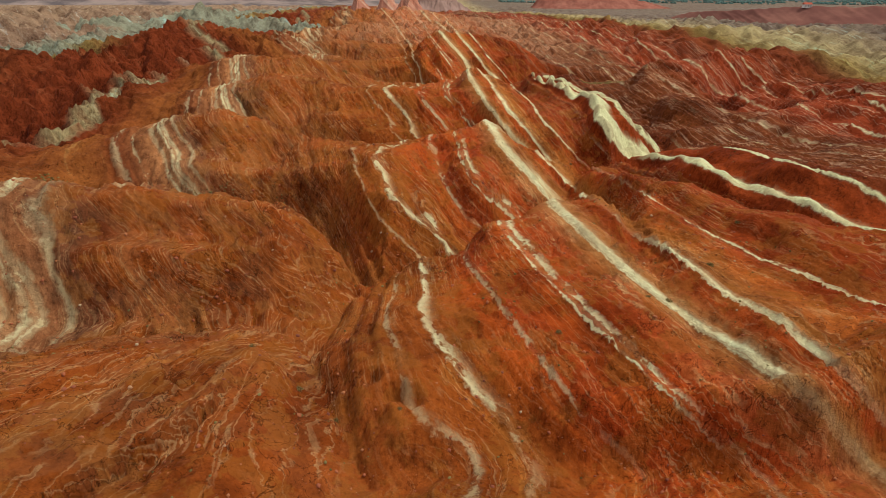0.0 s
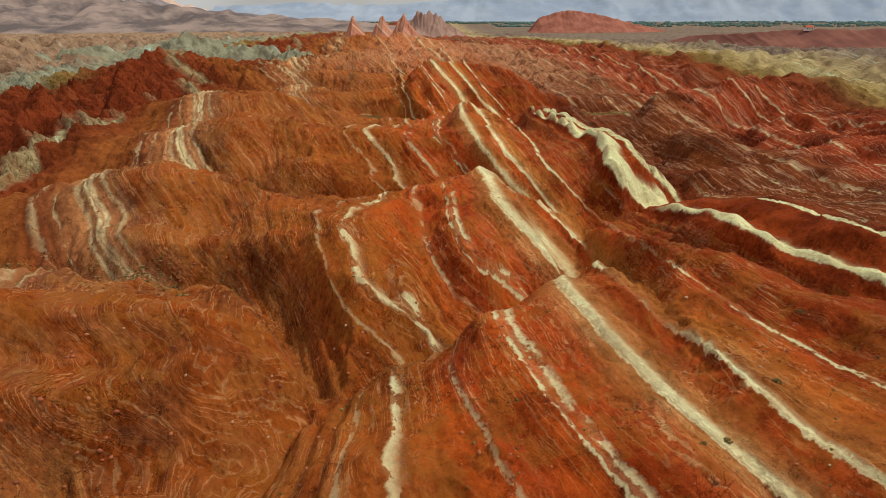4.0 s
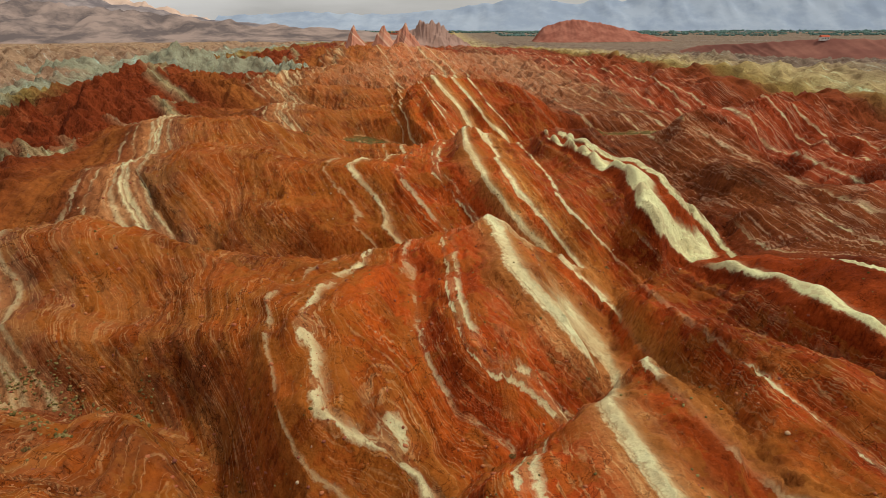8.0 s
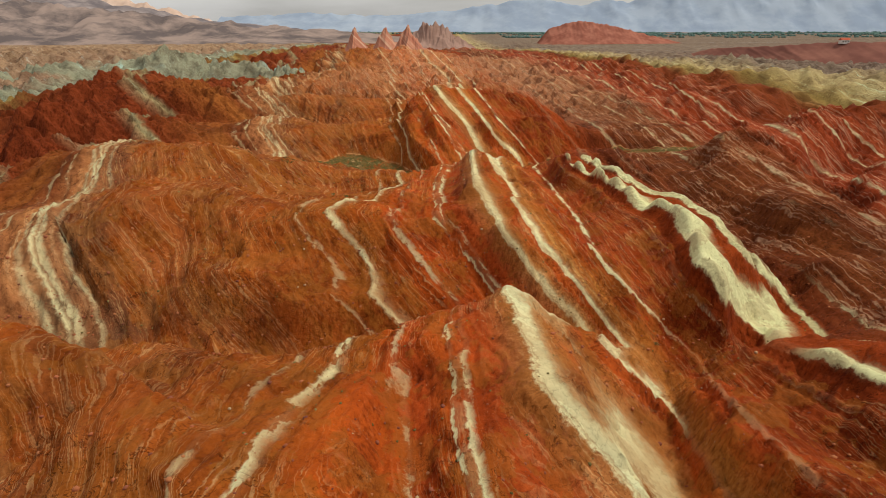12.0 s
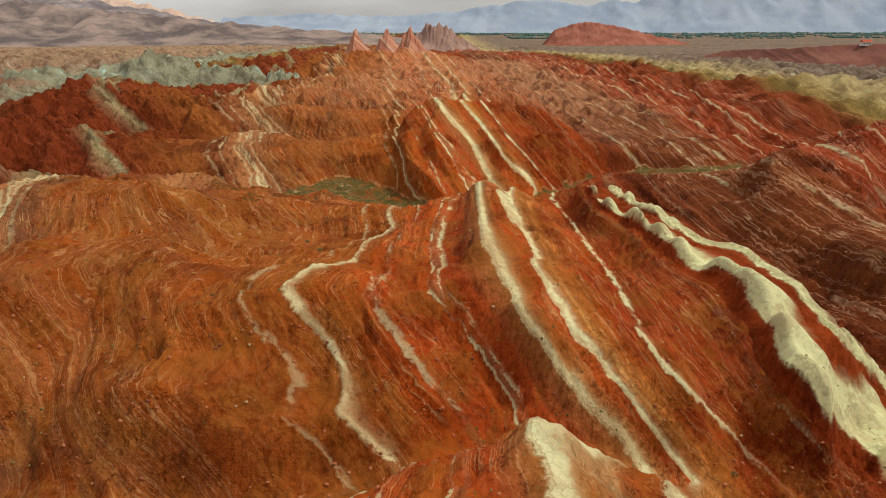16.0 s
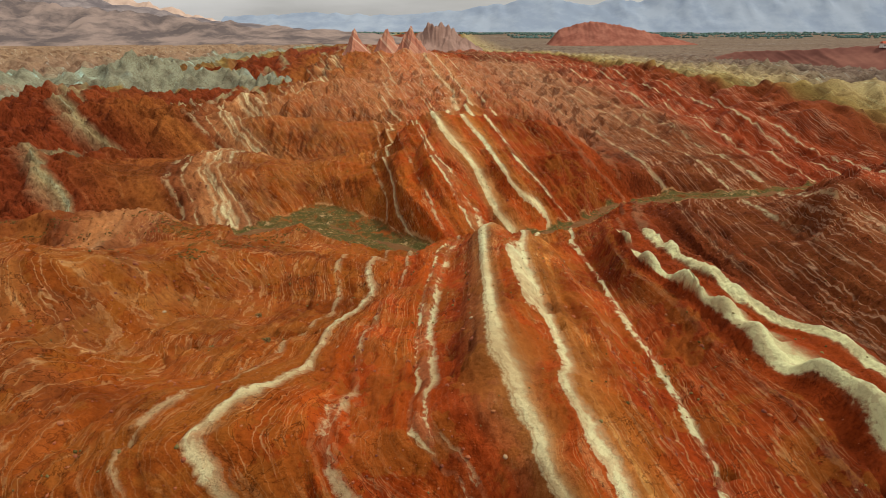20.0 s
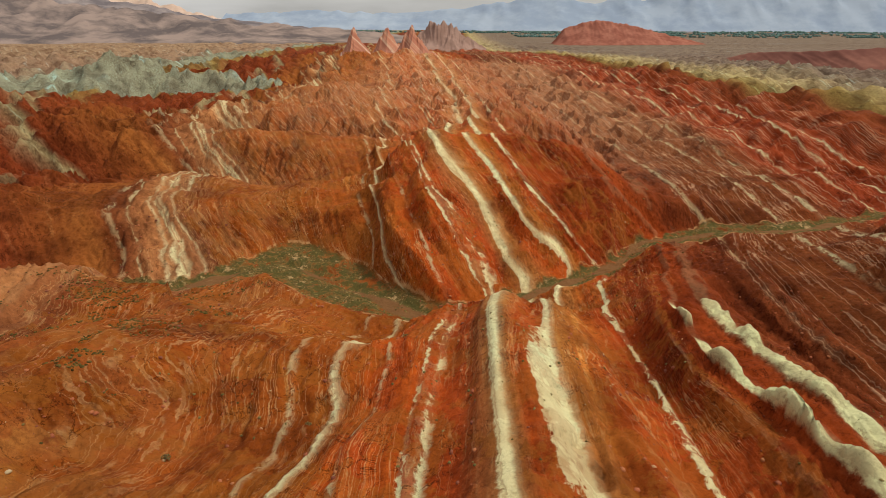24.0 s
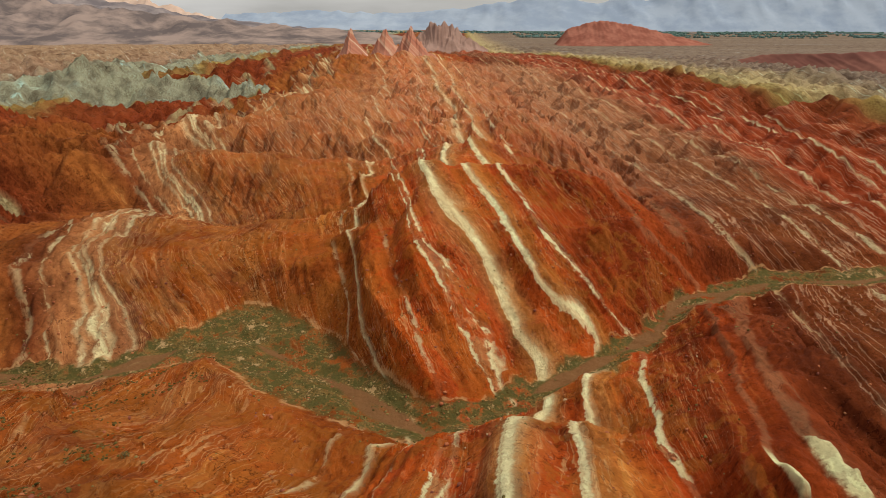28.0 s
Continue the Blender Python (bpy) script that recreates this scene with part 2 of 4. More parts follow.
line((-200, 900, 24), (-90, 930, 28), (-40, 925, 31), (10, 905, 26), (90, 880, 18), cut=2, wide=8)
line((-150, 985, 26), (-90, 1000, 31), (-55, 1010, 34), (-10, 985, 26), (40, 960, 18), cut=2, wide=8)
line((-260, 1050, 15), (-80, 1040, 16), (60, 1020, 15))
line((-45, 640, 13), (-55, 660, 12), (-95, 760, 12), cut=-3, wide=5)
line((60, 410, 12), (70, 450, 12), (75, 520, 13), (60, 620, 14), (40, 800, 14), cut=-3, wide=5)
line((100, 262, 20), (103, 290, 16), (108, 327, 26), (150, 350, 26), (181, 380, 27.5), (230, 410, 25), cut=1, wide=4, hill="eastern")
line((90, 232, 12), (112, 222, 15), (150, 235, 20), (200, 260, 22), cut=1, wide=4, hill="eastern")
line((128, 262, 12), (135, 300, 12), (170, 340, 14), (230, 365, 13), cut=-2, wide=4)
line((112, 472, 18), (150, 490, 22), (200, 500, 24), cut=2, wide=6, hill="eastern")
line((110, 440, 14), (150, 450, 10), (230, 470, 8), cut=-2, wide=5)
line((130, 540, 20), (215, 590, 27), (300, 560, 30), (380, 500, 36), cut=2, wide=7, hill="red")
line((150, 650, 20), (213, 680, 24), (330, 690, 24), (480, 640, 26), cut=2, wide=7)
line((140, 590, 10), (200, 630, 10), (330, 630, 8), cut=-2, wide=6)
line((-111, 222, 24), (-118, 245, 23), (-145, 262, 30), (-180, 270, 32), cut=1.5, wide=4, hill="western")
line((-155, 354, 31), (-134, 366, 28), (-150, 400, 22), (-143, 455, 31), (-180, 470, 34), cut=2, wide=4, hill="western")
line((-90, 300, 19), (-125, 300, 24), (-170, 305, 28), cut=1.5, wide=4, hill="western")
line((-95, 285, 16), (-140, 282, 18), (-190, 290, 18), cut=-2.5, wide=4)
line((-300, 570, 22), (-250, 590, 19), (-200, 620, 18), (-150, 650, 17), cut=-2, wide=8)
line((-340, 636, 24), (-290, 640, 25), (-262, 645, 27), (-240, 655, 34), (-226, 660, 31), (-205, 668, 27), (-180, 674, 25), (-150, 682, 22), cut=4, wide=6, hill="mint")
line((-240, 520, 18), (-180, 540, 17), (-130, 560, 18), cut=-3, wide=6)
line((-460, 690, 31), (-380, 770, 32), (-300, 800, 29), (-200, 726, 21), (-150, 760, 18), cut=3, wide=10)
line((-200, 140, 26), (-150, 150, 24), (-110, 130, 20), cut=1, wide=4, hill="western")
line((-200, 190, 16), (-140, 190, 15), (-100, 176, 15), cut=-2, wide=4)
line((160, 100, 24), (200, 160, 26), (260, 200, 28))


def seg_field(pts, X, Y):
    """Distance to a line, and its height at the nearest place."""
    best, zz = np.full(X.shape, 1e18), np.zeros(X.shape)
    for (ax, ay, az), (bx, by, bz) in zip(pts[:-1], pts[1:]):
        ex, ey = bx - ax, by - ay
        t = np.clip(((X - ax) * ex + (Y - ay) * ey) / (ex * ex + ey * ey), 0, 1)
        d = (X - ax - t * ex) ** 2 + (Y - ay - t * ey) ** 2
        near = d < best
        best = np.where(near, d, best)
        zz = np.where(near, az + t * (bz - az), zz)
    return best, zz


def plan_height(X, Y):
    """Land form from the plan's lines; far off it goes over into rolling badland and then into the plain."""
    num, den = np.zeros(X.shape), np.zeros(X.shape)
    R = np.hypot(X, Y - 250)
    calm = 1 - 0.6 * smooth(550, 900, R)
    wild = 15 + calm * (8 * fbm(X / 75 + 0.3, Y / 110, 3, 40) + 16 * (0.55 - np.abs(gnoise(X / 40, Y / 130, 50))) + 7 * (0.5 - np.abs(gnoise(X / 17, Y / 40, 51))))
    plain = 16 + 3 * gnoise(X / 260, Y / 260, 60) + 16 * smooth(2200, 4500, R)
    east = smooth(-150, 350, X - 0.12 * (Y - 700))
    base = wild + (plain - wild) * smooth(650, 1000, R) * east
    base = base + (plain - base) * smooth(1500, 2000, R)
    w0 = 1.0 / (34.0 + 0.02 * R) ** 3
    num += w0 * base
    den += w0
    crease = np.zeros(X.shape)
    for pts, pull, cut, wide, hill in PLAN:
        lo, hi = pts[:, :2].min(0) - 170, pts[:, :2].max(0) + 170
        m = (X > lo[0]) & (X < hi[0]) & (Y > lo[1]) & (Y < hi[1])
        if not m.any():
            continue
        d2, z = seg_field(pts, X[m], Y[m])
        w = pull / (d2 + 2.2) ** 1.5
        num[m] += w * z
        den[m] += w
        if cut:
            crease[m] += cut * np.exp(-np.sqrt(d2) / wide)
    return num / den + crease


def axis(lo, hi, step, far_lo, far_hi, grow):
    """Fine steps from lo to hi, then slowly and at last quickly growing ones."""
    a = list(np.arange(lo, hi + 1e-6, step))
    s, v = step, a[-1]
    while v < far_hi:
        s *= grow if s < 6 else 1.06
        v += s
        a.append(v)
    s, v, left = step, a[0], []
    while v > far_lo:
        s *= grow if s < 6 else 1.06
        v -= s
        left.append(v)
    return np.array(left[::-1] + a)


STEP = 0.45
XS = axis(-72, 72, STEP, -4900, 4900, 1.013)
YN = axis(40, 400, STEP, 40 - 1e-6, 4900, 1.008)
YS = [YN[0]]
back = STEP
while YS[0] > -3000:
    back *= 1.4
    YS.insert(0, YS[0] - back)
YS = np.array(YS[:-1] + list(YN))
GX, GY = np.meshgrid(XS, YS)

H0 = plan_height(GX, GY)
RAD = np.hypot(GX, GY - 250)
rough = 1 - 0.9 * smooth(900, 1500, RAD) * smooth(0, 400, GX)


def slope_of(H):
    gy = np.gradient(H, YS, axis=0)
    gx = np.gradient(H, XS, axis=1)
    return gx, gy


calm_b = 1 - 0.6 * smooth(-6, 3, GX) * smooth(75, 60, GX) * smooth(222, 235, GY) * smooth(330, 312, GY)     # smooth back of the second ridge
calm_b = calm_b - 0.55 * np.exp(-((GX + 12) / 13) ** 2 - ((GY - 360) / 15) ** 2)
H = H0 + rough * calm_b * (1.3 * fbm(GX / 17, GY / 21, 3, 5) + 0.22 * fbm(GX / 5.5, GY / 6.5, 3, 15))
outer = rough * smooth(0, 60, np.maximum(np.abs(GX - 5) - 85, 0.7 * (GY - 430))) * (1 - smooth(1300, 1800, RAD))
west = smooth(80, 120, -GX)
H = H + outer * (9 * (0.26 - np.abs(gnoise(GX / 30, GY / 44, 141))) + 6 * (0.26 - np.abs(gnoise(GX / 13, GY / 18, 142))))
H = H + outer * smooth(110, 190, GX) * smooth(480, 620, GY) * 13 * (0.26 - np.abs(gnoise(GX / 26, GY / 19, 147)))
H = H + outer * west * smooth(330, 480, RAD) * 17 * (0.26 - np.abs(gnoise(GX / 47, GY / 39, 145)))
mint = np.exp(-(seg_field(np.array(((-340, 636, 0), (-240, 655, 0), (-150, 682, 0))), GX, GY)[0] / 34 ** 2))
H = H + mint * 11 * (0.3 - np.abs(gnoise(GX / 9, GY / 30, 146)))
H = H + outer * west * (8 * (0.26 - np.abs(gnoise(GX / 17, GY / 19, 144))) + 6 * (0.26 - np.abs(gnoise(GX / 8, GY / 7, 143))))
near = smooth(440, 390, GY) * smooth(120, 85, np.abs(GX - 5))
cell = np.maximum(np.gradient(XS)[None, :], np.gradient(YS)[:, None])
FORM = H
for size, amp, k in ((26.0, 2.3, 9), (11.0, 1.7, 11), (5.0, 0.9, 23), (2.4, 0.3, 31)):
    gx, gy = slope_of(H)
    s = np.hypot(gx, gy) + 1e-6
    g = np.minimum(s, 1.2) / s * 1.1
    fade = 1 - smooth(0.25, 0.6, cell / size)
    H = H + rough * smooth(50, 62, GY) * calm_b * fade * amp * (1 - 0.6 * near) * np.minimum(s, 1.0) * rills(GX / size, GY / size, -gy * g, gx * g, k)
    FORM = H if size > 20 else FORM

# ---- beds: they dip to the east; each bed's line in plan, as (y, x + height) ----
TRACES = {
    -82: ((-100, -100), (40, -75), (65, -55), (92, -33), (120, -39), (163, -44), (255, -43), (345, -46), (365, -50), (391, -46), (425, -58), (454, -68), (480, -66), (568, -64), (700, -78), (1200, -130)),
    -28.6: ((40, 18), (75, 13.4), (88, 9.4), (110, 8), (131, 8.2), (146, 8.6), (162, 7.6), (205, 6.6), (219, 9), (227, 11.4), (263, 12.6), (280, 10.4), (300, 9.6), (345, 8), (420, 6), (1200, -80)),
    -19.2: ((40, 31), (75, 26), (86, 23.4), (105, 18.2), (146, 16.9), (157, 16.1), (190, 17), (226, 19), (270, 18), (327, 15.8), (340, 18.2), (353, 19), (420, 14), (1200, -60)),
    -8.8: ((40, 48), (69, 41.5), (85, 37), (95, 33.5), (116, 29.4), (143, 26.4), (163, 25.6), (185, 25.6), (210, 26), (233, 28.2), (246, 26.2), (287, 26), (305, 25.8), (334, 24), (341, 27.8), (350, 29), (420, 25), (1200, -30)),
    0: ((-100, 95), (40, 67), (75, 56.3), (84, 52.6), (98, 47.4), (108, 45), (128, 41.3), (154, 38.2), (165, 37.2), (191, 36.2), (223, 39.4), (238, 40.3), (289, 38.4), (299, 37.4), (309, 33.8), (318, 31.5), (335, 31.5), (346, 33.4), (356, 36.4), (382, 36), (420, 33), (560, 32), (800, 10), (1200, -10)),
    6.4: ((-100, 104), (79, 65.2), (90, 61.8), (100, 59.8), (114, 57.4), (123, 52.9), (149, 47.5), (182, 45), (193, 43), (217, 45), (222, 46), (248, 45), (300, 43.8), (309, 40.8), (318, 39), (335, 40.5), (353, 45.6), (400, 45), (560, 40), (1200, 0)),
    16.2: ((-100, 120), (80, 88), (110, 73), (119, 68.8), (135, 64.8), (160, 60), (190, 55), (216, 53.8), (252, 54.2), (300, 52), (354, 51), (420, 54), (1200, 15)),
    38.7: ((-100, 190), (100, 150), (125, 105), (140, 95.7), (151, 89), (160, 85.6), (175, 83.4), (190, 76), (197, 72), (213, 71.6), (226, 76.6), (237, 77), (247, 72.4), (264, 70.5), (279, 65.4), (298, 66.4), (320, 68), (420, 78), (1200, 40)),
    45.2: ((-100, 205), (100, 164), (130, 119), (149, 108), (167, 105), (183, 97), (190, 89.6), (196, 82), (227, 84.6), (235, 86.4), (252, 84), (258, 79.5), (266, 77), (287, 73), (310, 73), (420, 86), (1200, 48)),
    110: ((-100, 270), (130, 188), (200, 150), (345, 142), (420, 150), (1200, 112)),
}
dip = GX + 0.8 * (H0 + np.maximum(0, calm_b - 0.4) / 0.6 * (FORM - H0)) + 0.2 * H + 0.35 * fbm(GX / 11, GY / 26, 3, 71)
keys = sorted(TRACES)
place = [np.interp(YS, *np.array(TRACES[k], float).T)[:, None] for k in keys]
BED = dip - place[0] + keys[0]
for k0, k1, c0, c1 in zip(keys[:-1], keys[1:], place[:-1], place[1:]):
    # one unit a metre beside each bed's line, stretched in between
    wide_b, dk = c1 - c0, k1 - k0
    tb, mb = np.clip((dip - c0) / wide_b, 0, 1), np.minimum(wide_b, 2.8 * dk)
    BED = np.where(dip > c0, k0 + dk * tb * tb * (3 - 2 * tb) + mb * (tb * (1 - tb) ** 2 - tb * tb * (1 - tb)), BED)
BED = np.where(dip > place[-1], keys[-1] + dip - place[-1], BED)
thick = smooth(115, 140, GY) * (1 - smooth(195, 215, GY))     # the marker bed is thickest on the first ridge
BED = BED - 0.2 * thick * BED * np.exp(-(BED / 4.0) ** 2)
BED = BED + (1.2 * gnoise(GY / 8, GX / 30, 135) + 0.5 * gnoise(GY / 3.5, GX / 12, 136)) * smooth(205, 225, GY) * np.exp(-((BED - 41.5) / 6.0) ** 4)
BED = BED - (0.4 * gnoise(GY / 9, GX / 60, 137) * smooth(205, 225, GY) + np.interp(GY, (195, 225, 245, 258, 300), (0.6, 0.5, 0.4, -0.25, -0.7))) * (BED - 38.7) * np.exp(-((BED - 38.7) / 5.0) ** 2)   # so is the humped bed
BED = BED + 1.0 * (BED - 38.7) * np.exp(-((BED - 38.7) / 2.6) ** 2) * smooth(203, 197, GY)
BED = BED + 26 * gnoise(GX / 150, GY / 190, 73) * smooth(70, 160, np.abs(BED))
BED = BED + (345 - BED) * smooth(1000, 1350, RAD) * smooth(-150, 200, GX)
BED = np.where(mint > 0.2, BED + smooth(0.25, 0.6, mint) * (-252 - BED), BED)


# how clean the pale beds lie open: smeared over on the near cliff, thin beyond the wash
CLEAN = 1 - 0.8 * smooth(4, 12, GX) * smooth(71, 66, GY - 0.18 * np.maximum(GX - 40, 0))
CLEAN = CLEAN * (1 - 0.92 * smooth(299, 301.5, GY + 5 * gnoise(GX / 5, GY / 6, 138)) * smooth(22, 30, BED) * smooth(56, 50, BED))
CLEAN = CLEAN * (1 - 0.97 * smooth(189, 195, GY) * smooth(211, 205, GY) * smooth(33, 35, BED) * smooth(52, 50, BED))
CLEAN = CLEAN * (1 - 0.95 * np.exp(-((BED - 31) / 2.5) ** 4))
CLEAN = CLEAN * (1 - 0.9 * np.exp(-((BED - 6.4) / 3.0) ** 4) * smooth(118, 122, GY + 3 * gnoise(GX / 4, GY / 4, 151)) * smooth(205, 198, GY) * (1 - smooth(139, 143, GY) * smooth(153, 150, GY)) * (1 - smooth(178, 182, GY) * smooth(198, 194, GY)))
CLEAN = CLEAN * (1 - 0.8 * np.exp(-((BED - 16.2) / 3.0) ** 4) * smooth(140, 146, GY) * smooth(214, 206, GY))
CLEAN = CLEAN * (1 - 0.85 * smooth(49, 52, BED) * smooth(105, 80, BED) * smooth(215, 235, GY) * smooth(345, 330, GY))
core = np.minimum(np.abs(BED - 38.7), np.abs(BED - 45.2)) + 0.5 * gnoise(GX / 3, GY / 5, 139)
CLEAN = CLEAN * (1 - 0.95 * smooth(252, 266, GY) * smooth(33, 35, BED) * smooth(51, 49, BED) * smooth(0.85, 1.25, core))
CLEAN = CLEAN * (1 - 0.9 * smooth(-60, -70, BED) * smooth(-112, -104, BED) * smooth(272, 282, GY) * smooth(336, 328, GY))
far_bits = smooth(205, 215, GY)
CLEAN = CLEAN * (1 - 0.95 * far_bits * smooth(-0.05, -0.22, gnoise(GY / 13 + 0.4, GY * 0, 131) + 0.35 * gnoise(GX / 4, GY / 4, 132) + 0.35 + 0.6 * smooth(275, 235, GY)) * np.exp(-((BED - 38.7) / 3.2) ** 6))
CLEAN = CLEAN * (1 - 0.95 * far_bits * smooth(-0.05, -0.22, gnoise(GY / 15 + 0.1, GY * 0, 133) + 0.35 * gnoise(GX / 4, GY / 4, 134) + 0.33) * np.exp(-((BED - 45.2) / 2.6) ** 6))


def bed_relief(B):
    """Hard beds stand proud, soft laminae are worn back; the thick pale bed swells into humps along its line."""
    r = 0.0
    hump = np.maximum(0.15, 1 + (0.9 + 1.0 * smooth(205, 225, GY)) * np.where(GY < 199, gnoise(GX / 6, GY / 8, 86), gnoise(GY / 6.5, GX / 12, 85)))
    for c, w, a in ((0, 1.6, 0.5), (6.6, 1.9, 0.7), (16, 0.8, 0.3), (31, 1.4, 0.6), (-9, 0.8, 0.25), (-19, 0.5, 0.2), (-28.6, 0.7, 0.3), (-84, 4, 0.6)):
        r = r + a * np.exp(-((B - c) / w) ** 2)
    r = r + (2.1 - 0.5 * smooth(240, 270, GY)) * CLEAN * hump * np.exp(-((B - 38.7) / 2.6) ** 2) + 1.1 * CLEAN * hump * smooth(210, 235, GY) * np.exp(-((B - 45.2) / 1.9) ** 2)
    r = r + 0.5 * gnoise(B / 3.1, GY / 60, 80) + 0.36 * gnoise(B / 1.5, GY / 40, 81) + 0.14 * gnoise(B / 0.75, GY / 30, 83)
    r = r + 0.5 * (0.3 - np.abs(gnoise(B / 2.3, GY / 70, 88)))
    r = r + 0.75 * smooth(-86, -80, B) * smooth(-38, -46, B) * smooth(140, 122, GY) * gnoise(B / 1.7, GY / 50, 89)
    ribs = smooth(-72, -80, B) * smooth(-112, -100, B)
    return r + 1.9 * ribs * (0.4 - np.abs(gnoise(GX / 2.6, GY / 5, 87)))


def ledges(x, y, k, steps):
    """Worn steps: gentle treads that break off at short sharp risers."""
    n = steps * fbm(x, y, 3, k)
    f = np.floor(n)
    return f + smooth(0.0, 0.16, n - f) - n - 0.5


H = H + rough * (1 - smooth(1.0, 3.0, cell)) * bed_relief(BED)
shown = (1 - smooth(1.0, 2.0, cell)) * (1 - 0.75 * np.exp(-((BED - 38.7) / 2.6) ** 4)) * (1 - 0.6 * np.exp(-(BED / 2.0) ** 4))
H = H + rough * shown * (0.85 * smooth(-0.25, 0.25, gnoise(GX / 23, GY / 27, 160)) * ledges(BED / 9 + GX / 40, GY / 17, 161, 2.2) + 0.32 * ledges(BED / 4 + GX / 20, GY / 8, 171, 2.0))
WASH_LINE = [p[0] for p in PLAN if p[1] > 1.5][0]
wash_d = np.sqrt(seg_field(WASH_LINE, GX, GY)[0])
wide_w = 3.1 + 10 * np.exp(-((GX + 25) / 20) ** 2) + 2 * np.exp(-((GX - 100) / 30) ** 2)
WASH = 1 - smooth(0.75, 1.05, (wash_d + 3.0 * fbm(GX / 8, GY / 8, 4, 90)) / wide_w)
wash_top = seg_field(WASH_LINE, GX, GY)[1]
for px, py, pr in ((-14, 103, 1.2), (-16.5, 109, 1.4), (-36, 208, 1.5), (-31.5, 246, 1.0), (-6, 67, 1.6), (-3.5, 66, 1.3), (-9, 70, 1.0), (-44, 80.5, 1.2), (-52, 152, 1.0),
                   (22, 204, 1.5), (-26, 218, 1.0), (36, 226, 1.1), (-40, 262, 1.0), (-20, 232, 0.9), (52, 250, 1.2), (14, 60, 1.1)):
    H = H - 1.5 * pr * np.exp(-(((GX - px) ** 2 + (GY - py) ** 2) / pr ** 2) ** 2)
flat = np.interp(wash_d / wide_w, (0, 0.8, 1.3), (1, 0.8, 0))
H = H + flat * (wash_top + 0.35 * fbm(GX / 5, GY / 5, 3, 93) + 0.9 * smooth(1.5, 4.0, np.abs(wash_d + 3 * gnoise(GX / 14, GY / 14, 95))) - 0.6 - H)
WASH = WASH * (1 - smooth(0.8, 2.2, H - wash_top))
# strength of the painted haze, growing with distance along the far ridges
HAZE_TINT = 0.52 * smooth(385, 560, GY) * smooth(130, 60, np.abs(GX - 15)) * smooth(1150, 1000, GY)
meander = np.abs(wash_d + 3 * gnoise(GX / 14, GY / 14, 95))
CHANNEL = (1 - smooth(0.8, 1.3, meander)) * smooth(0.6, 0.9, WASH)


# ---- materials ----
def nodes_of(name):
    m = bpy.data.materials.new(name)
    m.use_nodes = True
    t = m.node_tree
    return m, t, t.nodes["Principled BSDF"]


def add(t, kind, **kw):
    n = t.nodes.new(kind)
    for key, val in kw.items():
        n.inputs[key].default_value = val
    return n


def ramp(t, stops, ease=False):
    n = t.nodes.new("ShaderNodeValToRGB")
    if ease:
        n.color_ramp.interpolation = "EASE"
    e = n.color_ramp.elements
    while len(e) < len(stops):
        e.new(0.5)
    for el, (p, c) in zip(e, stops):
        el.position, el.color = p, (*c, 1)
    return n


ORANGE, OCHRE = (0.400, 0.072, 0.008), (0.285, 0.067, 0.009)
RED, DEEP, MAROON = (0.355, 0.052, 0.008), (0.19, 0.036, 0.010), (0.18, 0.043, 0.012)
WHITE, PINK, OLIVE = (0.76, 0.69, 0.38), (0.42, 0.17, 0.060), (0.26, 0.17, 0.050)
GREY = (0.255, 0.25, 0.165)
# base colours of the beds from west to east, then the pale beds that lie in them, with their strength
BEDS = [(-420, (0.30, 0.19, 0.11)), (-290, (0.29, 0.18, 0.11)), (-270, GREY), (-236, GREY), (-224, OLIVE), (-200, MAROON), (-170, DEEP), (-146, DEEP), (-141, (0.27, 0.13, 0.06)), (-136, (0.33, 0.27, 0.13)), (-133, DEEP), (-106, (0.28, 0.088, 0.018)),
        (-98, MAROON), (-88, PINK), (-78, MAROON), (-72, OCHRE), (-62, (0.29, 0.064, 0.009)), (-54, (0.245, 0.058, 0.008)), (-46, (0.30, 0.066, 0.009)), (-36, OCHRE), (-26, OCHRE), (-22, ORANGE)]
BEDS2 = [(-22, ORANGE), (-17, RED), (-12, ORANGE), (-5, RED), (1.6, (0.36, 0.19, 0.06)), (2.8, ORANGE), (5, RED), (8, (0.38, 0.15, 0.035)), (11, (0.40, 0.10, 0.014)), (14, RED), (20, (0.275, 0.044, 0.007)), (28, (0.235, 0.036, 0.006)), (42, (0.26, 0.042, 0.007)), (50, (0.165, 0.034, 0.009)), (70, (0.155, 0.040, 0.010)), (100, MAROON),
         (112, (0.27, 0.045, 0.013)), (160, (0.25, 0.040, 0.010)), (205, MAROON), (225, OLIVE), (255, (0.40, 0.31, 0.14)), (300, (0.30, 0.22, 0.12)), (330, (0.20, 0.145, 0.10)), (420, (0.18, 0.125, 0.09))]
PALE = [(-100, 0), (-98, 0.4), (-97.3, 0), (-94, 0), (-93.4, 0.6), (-92.8, 0), (-88, 0), (-87, 0.7), (-86.4, 0.1), (-85.6, 0.1), (-85, 0.9), (-84.4, 0.2), (-84, 0.75), (-83.4, 0.6), (-82.8, 0.05), (-81, 0.05), (-80.4, 0.6), (-79.7, 0.05), (-34.8, 0), (-34.6, 0.4), (-34.2, 0.35), (-33.6, 0),
        (-29.0, 0), (-28.8, 0.9), (-28.4, 0.8), (-27.4, 0.15), (-26.5, 0), (-19.5, 0), (-19.3, 0.55), (-19.0, 0.45), (-18.4, 0)]
